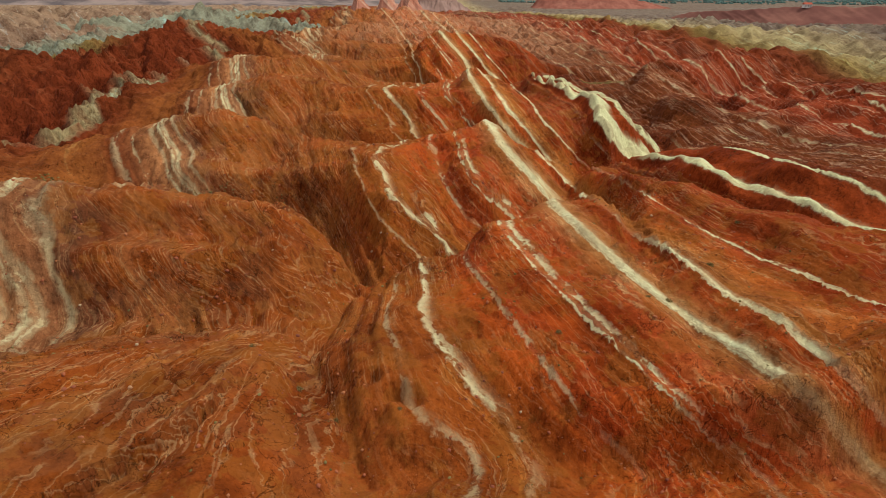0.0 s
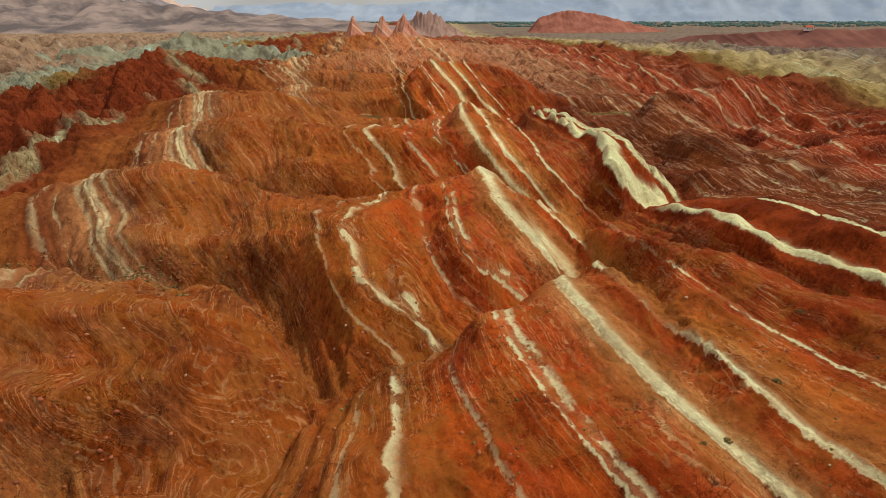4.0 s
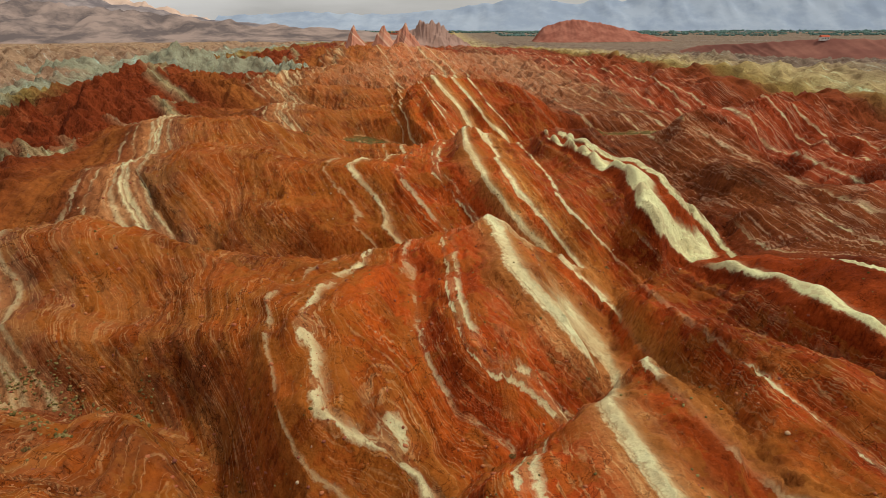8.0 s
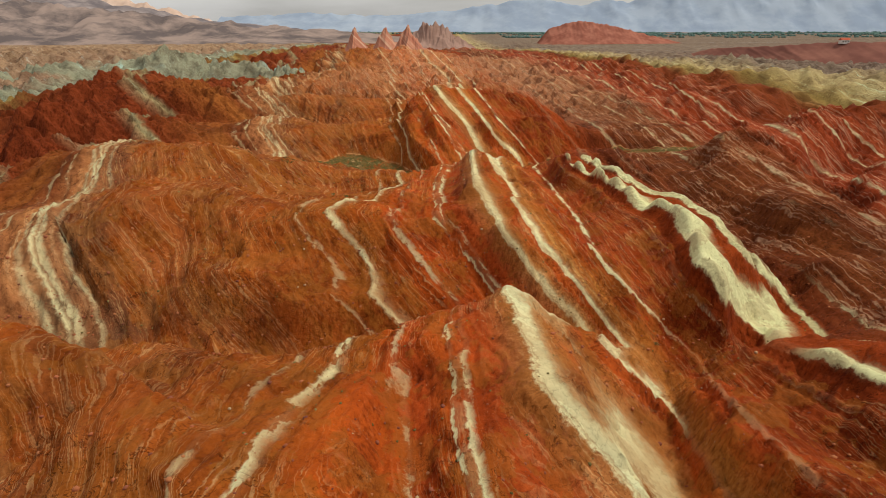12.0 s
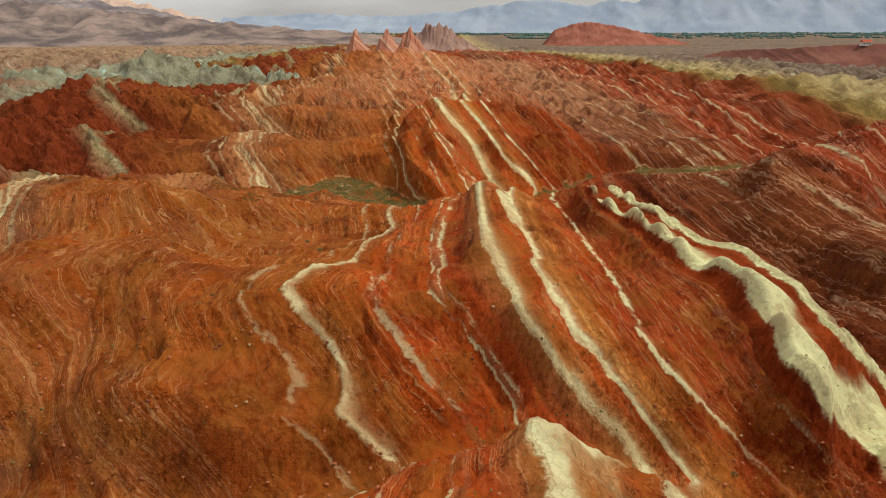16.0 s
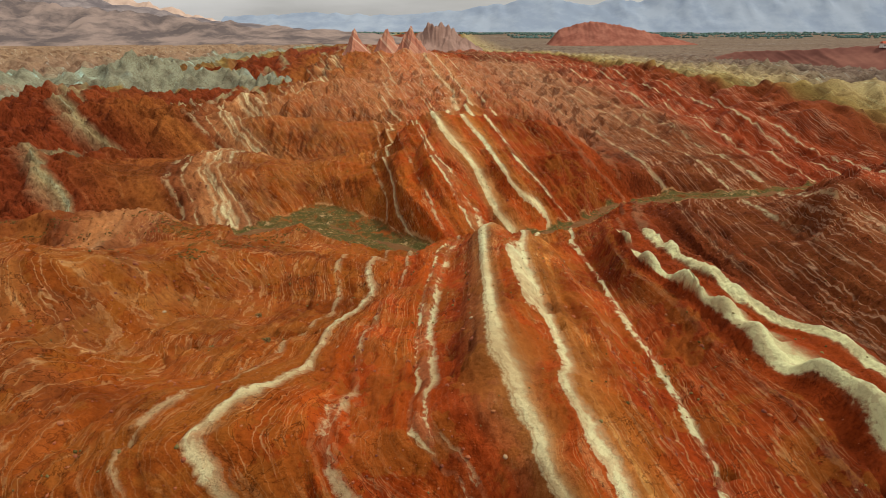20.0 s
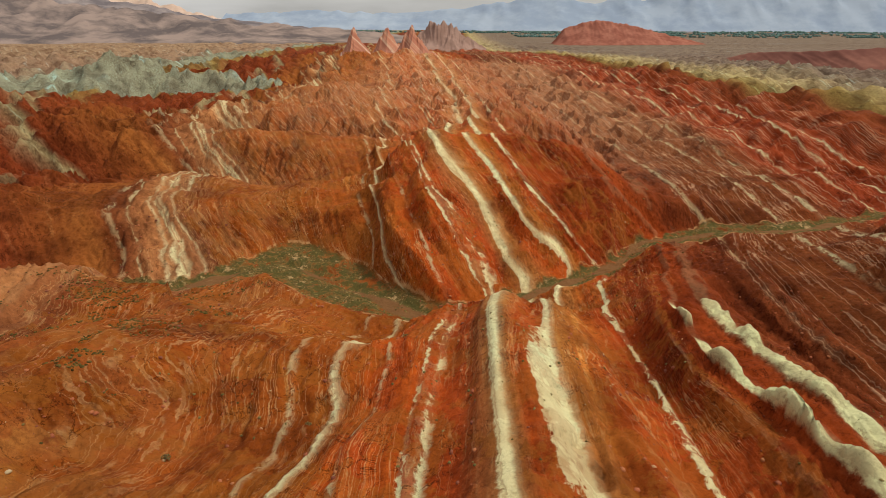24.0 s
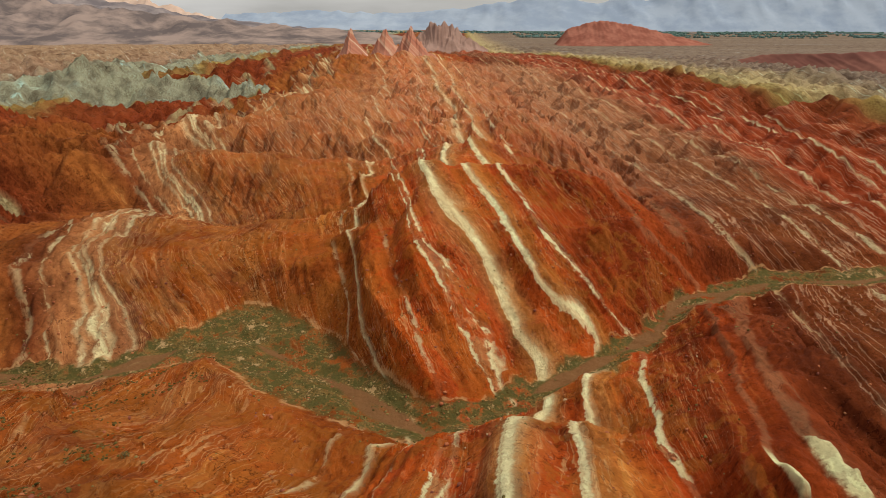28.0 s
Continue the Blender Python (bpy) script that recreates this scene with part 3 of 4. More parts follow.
PALE2 = [(-18.4, 0), (-10.0, 0), (-9.8, 0.95), (-9.5, 0.8), (-9.3, 0.1), (-8.2, 0.1), (-8.0, 0.9), (-7.7, 0.7), (-7.0, 0), (-0.95, 0), (-0.8, 0.95), (-0.6, 0.9), (-0.5, 0.4), (-0.35, 1.0), (0.6, 0.95), (1.3, 0.2), (2.2, 0),
         (5.45, 0), (5.55, 0.95), (5.7, 0.5), (5.85, 1), (6.4, 1), (6.75, 0.35), (7.6, 0), (15.5, 0), (15.7, 0.9), (16.4, 0.8), (17.2, 0), (29.9, 0), (30.3, 0.9)]
PALE3 = [(30.3, 0.9), (31.2, 0.8), (32.0, 0), (36.9, 0), (37.2, 1), (40.0, 1), (40.7, 0.25), (41.4, 0), (44.0, 0), (44.3, 0.95), (46.2, 0.95), (46.8, 0.2), (47.6, 0), (55, 0), (55.8, 0.5), (57.5, 0), (78, 0), (79.2, 0.6), (80.4, 0), (92, 0), (93, 0.5), (96, 0),
         (118, 0), (119.2, 0.85), (120.6, 0), (144, 0), (145.2, 0.85), (146.6, 0), (158, 0), (158.8, 0.75), (160.5, 0)]


def bed_ramp(t, value, stops):
    lo, hi = stops[0][0], stops[-1][0]
    r = t.nodes.new("ShaderNodeMapRange")
    r.inputs["From Min"].default_value, r.inputs["From Max"].default_value = lo, hi
    t.links.new(value, r.inputs["Value"])
    c = ramp(t, [((p - lo) / (hi - lo), col if isinstance(col, tuple) else (col, col, col)) for p, col in stops])
    t.links.new(r.outputs["Result"], c.inputs["Fac"])
    return c.outputs["Color"]


def math_node(t, op, a, b=None):
    n = t.nodes.new("ShaderNodeMath")
    n.operation = op
    for i, v in enumerate((a, b)):
        if v is None:
            continue
        if isinstance(v, (int, float)):
            n.inputs[i].default_value = v
        else:
            t.links.new(v, n.inputs[i])
    return n.outputs[0]


def mix_col(t, fac, a, b, blend="MIX"):
    n = t.nodes.new("ShaderNodeMix")
    n.data_type, n.blend_type = "RGBA", blend
    for key, v in (("Factor", fac), ("A", a), ("B", b)):
        s = n.inputs[key]
        if isinstance(v, (int, float)):
            s.default_value = v
        elif isinstance(v, tuple):
            s.default_value = (*v, 1)
        else:
            t.links.new(v, s)
    return n.outputs["Result"]


def rock_material():
    m, t, bsdf = nodes_of("banded_siltstone")
    att = t.nodes.new("ShaderNodeAttribute")
    att.attribute_name = "bed"
    geo = t.nodes.new("ShaderNodeNewGeometry")
    pos = geo.outputs["Position"]
    n1 = add(t, "ShaderNodeTexNoise", Scale=0.5, Detail=4.0, Roughness=0.6)
    t.links.new(pos, n1.inputs["Vector"])
    warp = math_node(t, "MULTIPLY", math_node(t, "SUBTRACT", n1.outputs["Fac"], 0.5), 1.1)
    bed = math_node(t, "ADD", att.outputs["Fac"], warp)
    col = mix_col(t, math_node(t, "GREATER_THAN", bed, -22.0), bed_ramp(t, bed, BEDS), bed_ramp(t, bed, BEDS2))
    # fine bedding: many thin laminae, in two strengths
    psep = t.nodes.new("ShaderNodeSeparateXYZ")
    t.links.new(pos, psep.inputs["Vector"])
    strike = t.nodes.new("ShaderNodeCombineXYZ")
    t.links.new(bed, strike.inputs["X"])
    t.links.new(math_node(t, "MULTIPLY", psep.outputs["Y"], 0.05), strike.inputs["Y"])
    t.links.new(math_node(t, "MULTIPLY", psep.outputs["Z"], 0.05), strike.inputs["Z"])
    fine = add(t, "ShaderNodeTexNoise", Scale=0.5, Detail=3.0, Roughness=0.66)
    t.links.new(strike.outputs["Vector"], fine.inputs["Vector"])
    fr = ramp(t, [(0.34, (0.74, 0.66, 0.64)), (0.43, (0.90, 0.87, 0.86)), (0.5, (1.0, 1.0, 1.0)), (0.58, (1.06, 1.10, 1.14)), (0.63, (1.2, 1.4, 1.6)), (0.655, (1.4, 2.0, 2.6))])
    t.links.new(fine.outputs["Fac"], fr.inputs["Fac"])
    arc = add(t, "ShaderNodeTexNoise", Scale=0.9, Detail=1.5, Roughness=0.5)
    t.links.new(strike.outputs["Vector"], arc.inputs["Vector"])
    ar = ramp(t, [(0.42, (0, 0, 0)), (0.435, (0.75, 0.75, 0.75)), (0.46, (0, 0, 0)), (0.55, (0, 0, 0)), (0.565, (0.9, 0.9, 0.9)), (0.60, (0, 0, 0))])
    t.links.new(arc.outputs["Fac"], ar.inputs["Fac"])
    zone = math_node(t, "MULTIPLY", math_node(t, "GREATER_THAN", bed, -80.0), math_node(t, "LESS_THAN", bed, 34.0))
    patch = add(t, "ShaderNodeTexNoise", Scale=0.045, Detail=4.0, Roughness=0.6)
    t.links.new(pos, patch.inputs["Vector"])
    pf = ramp(t, [(0.42, (0.12, 0.12, 0.12)), (0.56, (0.9, 0.9, 0.9))])
    t.links.new(patch.outputs["Fac"], pf.inputs["Fac"])
    col = mix_col(t, pf.outputs["Color"], col, mix_col(t, 1.0, col, fr.outputs["Color"], "MULTIPLY"))
    arcs = math_node(t, "MULTIPLY", zone, math_node(t, "MULTIPLY", ar.outputs["Color"], pf.outputs["Color"]))
    arcs = math_node(t, "MULTIPLY", arcs, n1.outputs["Fac"])
    wrapped = math_node(t, "MULTIPLY", math_node(t, "GREATER_THAN", bed, -82.0), math_node(t, "LESS_THAN", bed, -46.0))
    arcs = math_node(t, "MAXIMUM", arcs, math_node(t, "MULTIPLY", math_node(t, "MULTIPLY", wrapped, ar.outputs["Color"]), 0.32))
    col = mix_col(t, math_node(t, "MULTIPLY", arcs, 1.3), col, (0.60, 0.36, 0.15))
    # thin pinkish-white beds of the eastern hills
    thin = add(t, "ShaderNodeTexNoise", Scale=0.22, Detail=2.0, Roughness=0.6)
    t.links.new(strike.outputs["Vector"], thin.inputs["Vector"])
    tr = ramp(t, [(0.44, (0, 0, 0)), (0.455, (0.8, 0.8, 0.8)), (0.475, (0, 0, 0)), (0.545, (0, 0, 0)), (0.56, (1, 1, 1)), (0.585, (0, 0, 0))])
    t.links.new(thin.outputs["Fac"], tr.inputs["Fac"])
    east = math_node(t, "MULTIPLY", math_node(t, "GREATER_THAN", bed, 54.0), math_node(t, "LESS_THAN", bed, 190.0))
    col = mix_col(t, math_node(t, "MULTIPLY", math_node(t, "MULTIPLY", tr.outputs["Color"], east), math_node(t, "MULTIPLY", n1.outputs["Fac"], 1.2)), col, (0.56, 0.34, 0.20))
    n3 = add(t, "ShaderNodeTexNoise", Scale=0.95, Detail=8.0, Roughness=0.72)
    t.links.new(pos, n3.inputs["Vector"])
    n4 = add(t, "ShaderNodeTexNoise", Scale=0.16, Detail=5.0, Roughness=0.65)
    t.links.new(pos, n4.inputs["Vector"])
    # weathering at a larger and a smaller scale
    n2 = add(t, "ShaderNodeTexNoise", Scale=0.07, Detail=6.0, Roughness=0.62)
    t.links.new(pos, n2.inputs["Vector"])
    pr = ramp(t, [(0.39, (0.58, 0.52, 0.50)), (0.5, (1, 1, 1)), (0.6, (1.14, 1.17, 1.14))])
    t.links.new(n2.outputs["Fac"], pr.inputs["Fac"])
    col = mix_col(t, 0.85, col, pr.outputs["Color"], "MULTIPLY")
    gr = ramp(t, [(0.36, (0.52, 0.46, 0.44)), (0.43, (0.92, 0.90, 0.88)), (0.53, (1.02, 1.02, 1.02)), (0.63, (1.24, 1.26, 1.3))])
    t.links.new(n3.outputs["Fac"], gr.inputs["Fac"])
    col = mix_col(t, 0.75, col, gr.outputs["Color"], "MULTIPLY")
    n5 = add(t, "ShaderNodeTexNoise", Scale=3.6, Detail=4.0, Roughness=0.7)
    t.links.new(pos, n5.inputs["Vector"])
    g5 = ramp(t, [(0.36, (0.52, 0.48, 0.46)), (0.44, (0.98, 0.97, 0.97)), (0.62, (1.2, 1.22, 1.24))])
    t.links.new(n5.outputs["Fac"], g5.inputs["Fac"])
    col = mix_col(t, 0.25, col, g5.outputs["Color"], "MULTIPLY")
    # ochre and olive weathering in patches
    oc = ramp(t, [(0.505, (0, 0, 0)), (0.535, (1, 1, 1))])
    t.links.new(n4.outputs["Fac"], oc.inputs["Fac"])
    col = mix_col(t, math_node(t, "MULTIPLY", math_node(t, "MULTIPLY", oc.outputs["Color"], zone), 0.42), col, mix_col(t, n3.outputs["Fac"], (0.25, 0.078, 0.011), (0.36, 0.13, 0.019)))
    # runoff streaks down steep faces
    sm = t.nodes.new("ShaderNodeMapping")
    sm.inputs["Scale"].default_value = (1.5, 1.5, 0.10)
    t.links.new(pos, sm.inputs["Vector"])
    ns = add(t, "ShaderNodeTexNoise", Scale=1.0, Detail=5.0, Roughness=0.65)
    t.links.new(sm.outputs["Vector"], ns.inputs["Vector"])
    sr = ramp(t, [(0.36, (0.55, 0.48, 0.45)), (0.5, (1, 1, 1)), (0.68, (1.2, 1.4, 1.6))])
    t.links.new(ns.outputs["Fac"], sr.inputs["Fac"])
    sep = t.nodes.new("ShaderNodeSeparateXYZ")
    t.links.new(geo.outputs["Normal"], sep.inputs["Vector"])
    steep = t.nodes.new("ShaderNodeMapRange")
    steep.inputs["From Min"].default_value, steep.inputs["From Max"].default_value = 0.78, 0.52
    t.links.new(sep.outputs["Z"], steep.inputs["Value"])
    col = mix_col(t, math_node(t, "MULTIPLY", steep.outputs["Result"], 0.8), col, mix_col(t, 1.0, col, sr.outputs["Color"], "MULTIPLY"))
    # pale beds, smooth and crisp on their lower edge, broken by debris that has washed over them
    torn = math_node(t, "ADD", bed, math_node(t, "MULTIPLY", math_node(t, "SUBTRACT", n3.outputs["Fac"], 0.5), 1.5))
    pale = mix_col(t, math_node(t, "GREATER_THAN", torn, -18.4), bed_ramp(t, torn, PALE), bed_ramp(t, torn, PALE2))
    pale = mix_col(t, math_node(t, "GREATER_THAN", torn, 30.3), pale, bed_ramp(t, torn, PALE3))
    gap = ramp(t, [(0.47, (0, 0, 0)), (0.51, (1, 1, 1))])
    seg = t.nodes.new("ShaderNodeCombineXYZ")
    t.links.new(math_node(t, "MULTIPLY", bed, 0.35), seg.inputs["X"])
    t.links.new(math_node(t, "MULTIPLY", psep.outputs["Y"], 0.16), seg.inputs["Y"])
    t.links.new(math_node(t, "MULTIPLY", psep.outputs["Z"], 0.16), seg.inputs["Z"])
    ng = add(t, "ShaderNodeTexNoise", Scale=1.0, Detail=4.0, Roughness=0.6)
    t.links.new(seg.outputs["Vector"], ng.inputs["Vector"])
    t.links.new(math_node(t, "ADD", math_node(t, "MULTIPLY", ng.outputs["Fac"], 0.85), math_node(t, "MULTIPLY", n3.outputs["Fac"], 0.15)), gap.inputs["Fac"])
    mintbed = math_node(t, "MULTIPLY", math_node(t, "GREATER_THAN", bed, 34.0), math_node(t, "LESS_THAN", bed, 50.0))
    thickbed = math_node(t, "ADD", mintbed, math_node(t, "MULTIPLY", math_node(t, "GREATER_THAN", bed, -2.0), math_node(t, "LESS_THAN", bed, 11.0)))
    thickbed = math_node(t, "ADD", thickbed, math_node(t, "MULTIPLY", math_node(t, "GREATER_THAN", bed, 100.0), 0.6))
    thickbed = math_node(t, "ADD", thickbed, math_node(t, "MULTIPLY", math_node(t, "MULTIPLY", math_node(t, "GREATER_THAN", bed, -90.0), math_node(t, "LESS_THAN", bed, -78.0)), 0.7))
    thickbed = math_node(t, "ADD", thickbed, math_node(t, "MULTIPLY", math_node(t, "MULTIPLY", math_node(t, "GREATER_THAN", bed, -29.4), math_node(t, "LESS_THAN", bed, -27.4)), math_node(t, "MULTIPLY", math_node(t, "GREATER_THAN", psep.outputs["Y"], 205.0), 0.7)))
    pale = math_node(t, "MULTIPLY", pale, math_node(t, "MAXIMUM", gap.outputs["Color"], math_node(t, "ADD", math_node(t, "MULTIPLY", thickbed, 0.68), 0.10)))
    cl = t.nodes.new("ShaderNodeAttribute")
    cl.attribute_name = "clean"
    pale = math_node(t, "MULTIPLY", pale, cl.outputs["Fac"])
    tone = ramp(t, [(0.36, (0.60, 0.47, 0.24)), (0.5, WHITE), (0.64, (0.66, 0.66, 0.38))])
    t.links.new(patch.outputs["Fac"], tone.inputs["Fac"])
    soft = ramp(t, [(0.32, (0.70, 0.66, 0.60)), (0.44, (0.97, 0.97, 0.96)), (0.7, (1.06, 1.06, 1.06))])
    t.links.new(n3.outputs["Fac"], soft.inputs["Fac"])
    ptone = mix_col(t, math_node(t, "MULTIPLY", mintbed, 0.8), tone.outputs["Color"], (0.70, 0.70, 0.37))
    col = mix_col(t, pale, col, mix_col(t, 0.8, ptone, soft.outputs["Color"], "MULTIPLY"))
    # distance haze painted as a pale tint on the ridges beyond the third one
    hz = t.nodes.new("ShaderNodeAttribute")
    hz.attribute_name = "haze_tint"
    col = mix_col(t, hz.outputs["Fac"], col, mix_col(t, ar.outputs["Color"], mix_col(t, n4.outputs["Fac"], (0.34, 0.095, 0.03), (0.56, 0.27, 0.12)), (0.76, 0.60, 0.40)))
    # long broken cracks
    lc = add(t, "ShaderNodeTexNoise", Scale=0.22, Detail=6.0, Roughness=0.62, Distortion=0.6)
    t.links.new(pos, lc.inputs["Vector"])
    lr = ramp(t, [(0.0, (0.22, 0.18, 0.17)), (0.006, (0.5, 0.45, 0.43)), (0.012, (1, 1, 1)), (0.02, (1.18, 1.2, 1.2)), (0.04, (1, 1, 1))])
    t.links.new(math_node(t, "ABSOLUTE", math_node(t, "SUBTRACT", lc.outputs["Fac"], 0.5)), lr.inputs["Fac"])
    col = mix_col(t, math_node(t, "MULTIPLY", math_node(t, "SUBTRACT", 1.0, pale), math_node(t, "MULTIPLY", pf.outputs["Color"], 0.9)), col, mix_col(t, 1.0, col, lr.outputs["Color"], "MULTIPLY"))
    # cracks between blocks
    vo = t.nodes.new("ShaderNodeTexVoronoi")
    vo.feature = "DISTANCE_TO_EDGE"
    vo.inputs["Scale"].default_value = 0.55
    wv = t.nodes.new("ShaderNodeVectorMath")
    wv.operation = "MULTIPLY_ADD"
    wv.inputs[1].default_value = (1.6, 1.6, 1.6)
    t.links.new(n3.outputs["Color"], wv.inputs[0])
    t.links.new(pos, wv.inputs[2])
    t.links.new(wv.outputs["Vector"], vo.inputs["Vector"])
    ck = ramp(t, [(0.0, (0.30, 0.25, 0.23)), (0.03, (1, 1, 1))])
    t.links.new(vo.outputs["Distance"], ck.inputs["Fac"])
    col = mix_col(t, math_node(t, "ADD", math_node(t, "MULTIPLY", pf.outputs["Color"], 0.35), 0.12), col, mix_col(t, 1.0, col, ck.outputs["Color"], "MULTIPLY"))
    wa = t.nodes.new("ShaderNodeAttribute")
    wa.attribute_name = "wash"
    wr = ramp(t, [(0.42, (0.30, 0.11, 0.03)), (0.46, (0.15, 0.085, 0.024)), (0.50, (0.21, 0.135, 0.040)), (0.53, (0.085, 0.058, 0.020)), (0.565, (0.17, 0.115, 0.034)), (0.58, (0.40, 0.26, 0.12))])
    t.links.new(math_node(t, "ADD", math_node(t, "MULTIPLY", n4.outputs["Fac"], 0.55), math_node(t, "MULTIPLY", n3.outputs["Fac"], 0.45)), wr.inputs["Fac"])
    bank = ramp(t, [(0.0, (0, 0, 0)), (0.10, (1, 1, 1)), (0.34, (1, 1, 1)), (0.5, (0, 0, 0))])
    t.links.new(wa.outputs["Fac"], bank.inputs["Fac"])
    brush = ramp(t, [(0.49, (0, 0, 0)), (0.52, (0.75, 0.75, 0.75))])
    t.links.new(n1.outputs["Fac"], brush.inputs["Fac"])
    bare = ramp(t, [(0.40, (0.15, 0.15, 0.15)), (0.47, (1, 1, 1))])
    t.links.new(math_node(t, "ADD", math_node(t, "MULTIPLY", n4.outputs["Fac"], 0.6), math_node(t, "MULTIPLY", n1.outputs["Fac"], 0.4)), bare.inputs["Fac"])
    col = mix_col(t, math_node(t, "MULTIPLY", wa.outputs["Fac"], bare.outputs["Color"]), col, mix_col(t, brush.outputs["Color"], wr.outputs["Color"], (0.075, 0.072, 0.020)))
    col = mix_col(t, math_node(t, "MULTIPLY", math_node(t, "MULTIPLY", bank.outputs["Color"], gap.outputs["Color"]), n1.outputs["Fac"]), col, (0.56, 0.31, 0.13))
    ch = t.nodes.new("ShaderNodeAttribute")
    ch.attribute_name = "channel"
    col = mix_col(t, ch.outputs["Fac"], col, mix_col(t, n3.outputs["Fac"], (0.15, 0.070, 0.026), (0.25, 0.12, 0.048)))
    t.links.new(col, bsdf.inputs["Base Color"])
    bsdf.inputs["Roughness"].default_value = 0.92
    bsdf.inputs["Specular IOR Level"].default_value = 0.06
    bump = t.nodes.new("ShaderNodeBump")
    bump.inputs["Strength"].default_value, bump.inputs["Distance"].default_value = 1.0, 0.58
    t.links.new(math_node(t, "ADD", n3.outputs["Fac"], math_node(t, "MULTIPLY", fine.outputs["Fac"], 0.12)), bump.inputs["Height"])
    t.links.new(bump.outputs["Normal"], bsdf.inputs["Normal"])
    return m


ROCK = rock_material()


# ---- land ----
def sheet(name, mask, mat):
    """The part of the land whose cells are in mask, as one mesh."""
    ny, nx = GX.shape
    idx = np.arange(ny * nx).reshape(ny, nx)
    a, b, c, d = idx[:-1, :-1][mask], idx[:-1, 1:][mask], idx[1:, 1:][mask], idx[1:, :-1][mask]
    quads = np.stack((a, b, c, d), 1)
    used, inv = np.unique(quads, return_inverse=True)
    co = np.stack((GX.ravel()[used], GY.ravel()[used], H.ravel()[used]), 1)
    me = bpy.data.meshes.new(name)
    me.vertices.add(len(used))
    me.vertices.foreach_set("co", co.ravel())
    me.loops.add(quads.size)
    me.loops.foreach_set("vertex_index", inv.ravel().astype(np.int32))
    me.polygons.add(len(quads))
    me.polygons.foreach_set("loop_start", np.arange(0, quads.size, 4, dtype=np.int32))
    me.polygons.foreach_set("use_smooth", np.ones(len(quads), bool))
    me.update()
    for nm, f in (("bed", BED), ("wash", WASH), ("channel", CHANNEL), ("clean", CLEAN), ("haze_tint", HAZE_TINT)):
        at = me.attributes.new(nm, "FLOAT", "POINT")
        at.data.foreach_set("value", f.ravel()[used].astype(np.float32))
    me.normals_split_custom_set_from_vertices(NORMALS[used].tolist())
    me.materials.append(mat)
    return new(name, me)


ngx, ngy = slope_of(H)
NORMALS = np.stack((-ngx.ravel(), -ngy.ravel(), np.ones(H.size)), 1)
NORMALS /= np.linalg.norm(NORMALS, axis=1)[:, None]
cells = np.zeros((GX.shape[0] - 1, GX.shape[1] - 1), int)
cx, cy = 0.5 * (GX[:-1, :-1] + GX[1:, 1:]), 0.5 * (GY[:-1, :-1] + GY[1:, 1:])
def islands(mask, least):
    """The connected parts of a mask of cells that have that many cells or more, largest first."""
    jj, ii = np.nonzero(mask)
    ident = -np.ones(mask.shape, int)
    ident[jj, ii] = np.arange(len(jj))
    lab = np.arange(len(jj))
    pairs = []
    for a, b in ((ident[:, :-1], ident[:, 1:]), (ident[:-1], ident[1:])):
        ok = (a >= 0) & (b >= 0)
        pairs.append((a[ok], b[ok]))
    pa, pb = np.concatenate([p[0] for p in pairs]), np.concatenate([p[1] for p in pairs])
    while len(pa):
        la, lb = lab[pa], lab[pb]
        diff = la != lb
        if not diff.any():
            break
        lo, hi = np.minimum(la, lb)[diff], np.maximum(la, lb)[diff]
        root = np.arange(len(lab))
        np.minimum.at(root, hi, lo)
        while (root[root] != root).any():
            root = root[root]
        lab = root[lab]
    out = []
    for v, n in sorted(zip(*np.unique(lab, return_counts=True)), key=lambda q: -q[1]):
        if n >= least:
            m = np.zeros(mask.shape, bool)
            pick = lab == v
            m[jj[pick], ii[pick]] = True
            out.append(m)
    return out


HILLS = {
    "bulge": ("rounded_mound", "rounded orange clay mound with faint curved bands"),
    "mound": ("banded_mound", "domed orange-brown mound wrapped in curved rock bands"),
    "slope": ("striped_slope", "orange slope ribbed with thin white and tan rock stripes"),
    "spur": ("red_spur", "small deep-red spur with broken white stripes beside the creek"),
    "humped": ("pale_capped_hill", "red hill capped with rounded pale mint-white humps"),
    "first": ("striped_ridge", "orange ridge with a broad pale-green stripe down its end"),
    "second": ("striped_ridge", "long red-orange ridge with parallel white stripes along its back"),
    "pale": ("pale_capped_ridge", "red ridge topped by bulging pale mint-green rock"),
    "low": ("low_mound", "low dark maroon mound beside the dry wash"),
    "third": ("striped_ridge", "tall striped ridge rising straight from the dry wash"),
    "backbone": ("far_ridge", "long narrow red ridge with pale crest running into the distance"),
    "grey": ("grey_ridge", "grey-white ribbed rock ridge among dark red badlands"),
    "western": ("dark_red_hill", "jagged dark red hills with olive and pale patches"),
    "eastern": ("maroon_hill", "dull maroon hill with thin pinkish-white stripes"),
    "mint": ("mint_ridge", "jagged pale mint-grey rock ridge with dark gullies"),
    "red": ("red_hill", "broad bright-red hill ruled with pale stripes"),
}
best = np.full(cx.shape, 1e18)
which = np.zeros(cx.shape, int)
creek = np.full(cx.shape, 1e18)
names = list(HILLS)
for pts, pull, cut, wide, hill in PLAN:
    if not hill and not (cut < 0):
        continue
    lo, hi = pts[:, :2].min(0) - 70, pts[:, :2].max(0) + 70
    m = (cx > lo[0]) & (cx < hi[0]) & (cy > lo[1]) & (cy < hi[1])
    d2 = seg_field(pts, cx[m], cy[m])[0]
    if hill:
        near = d2 < best[m]
        best[m] = np.where(near, d2, best[m])
        which[m] = np.where(near, names.index(hill) + 1, which[m])
    else:
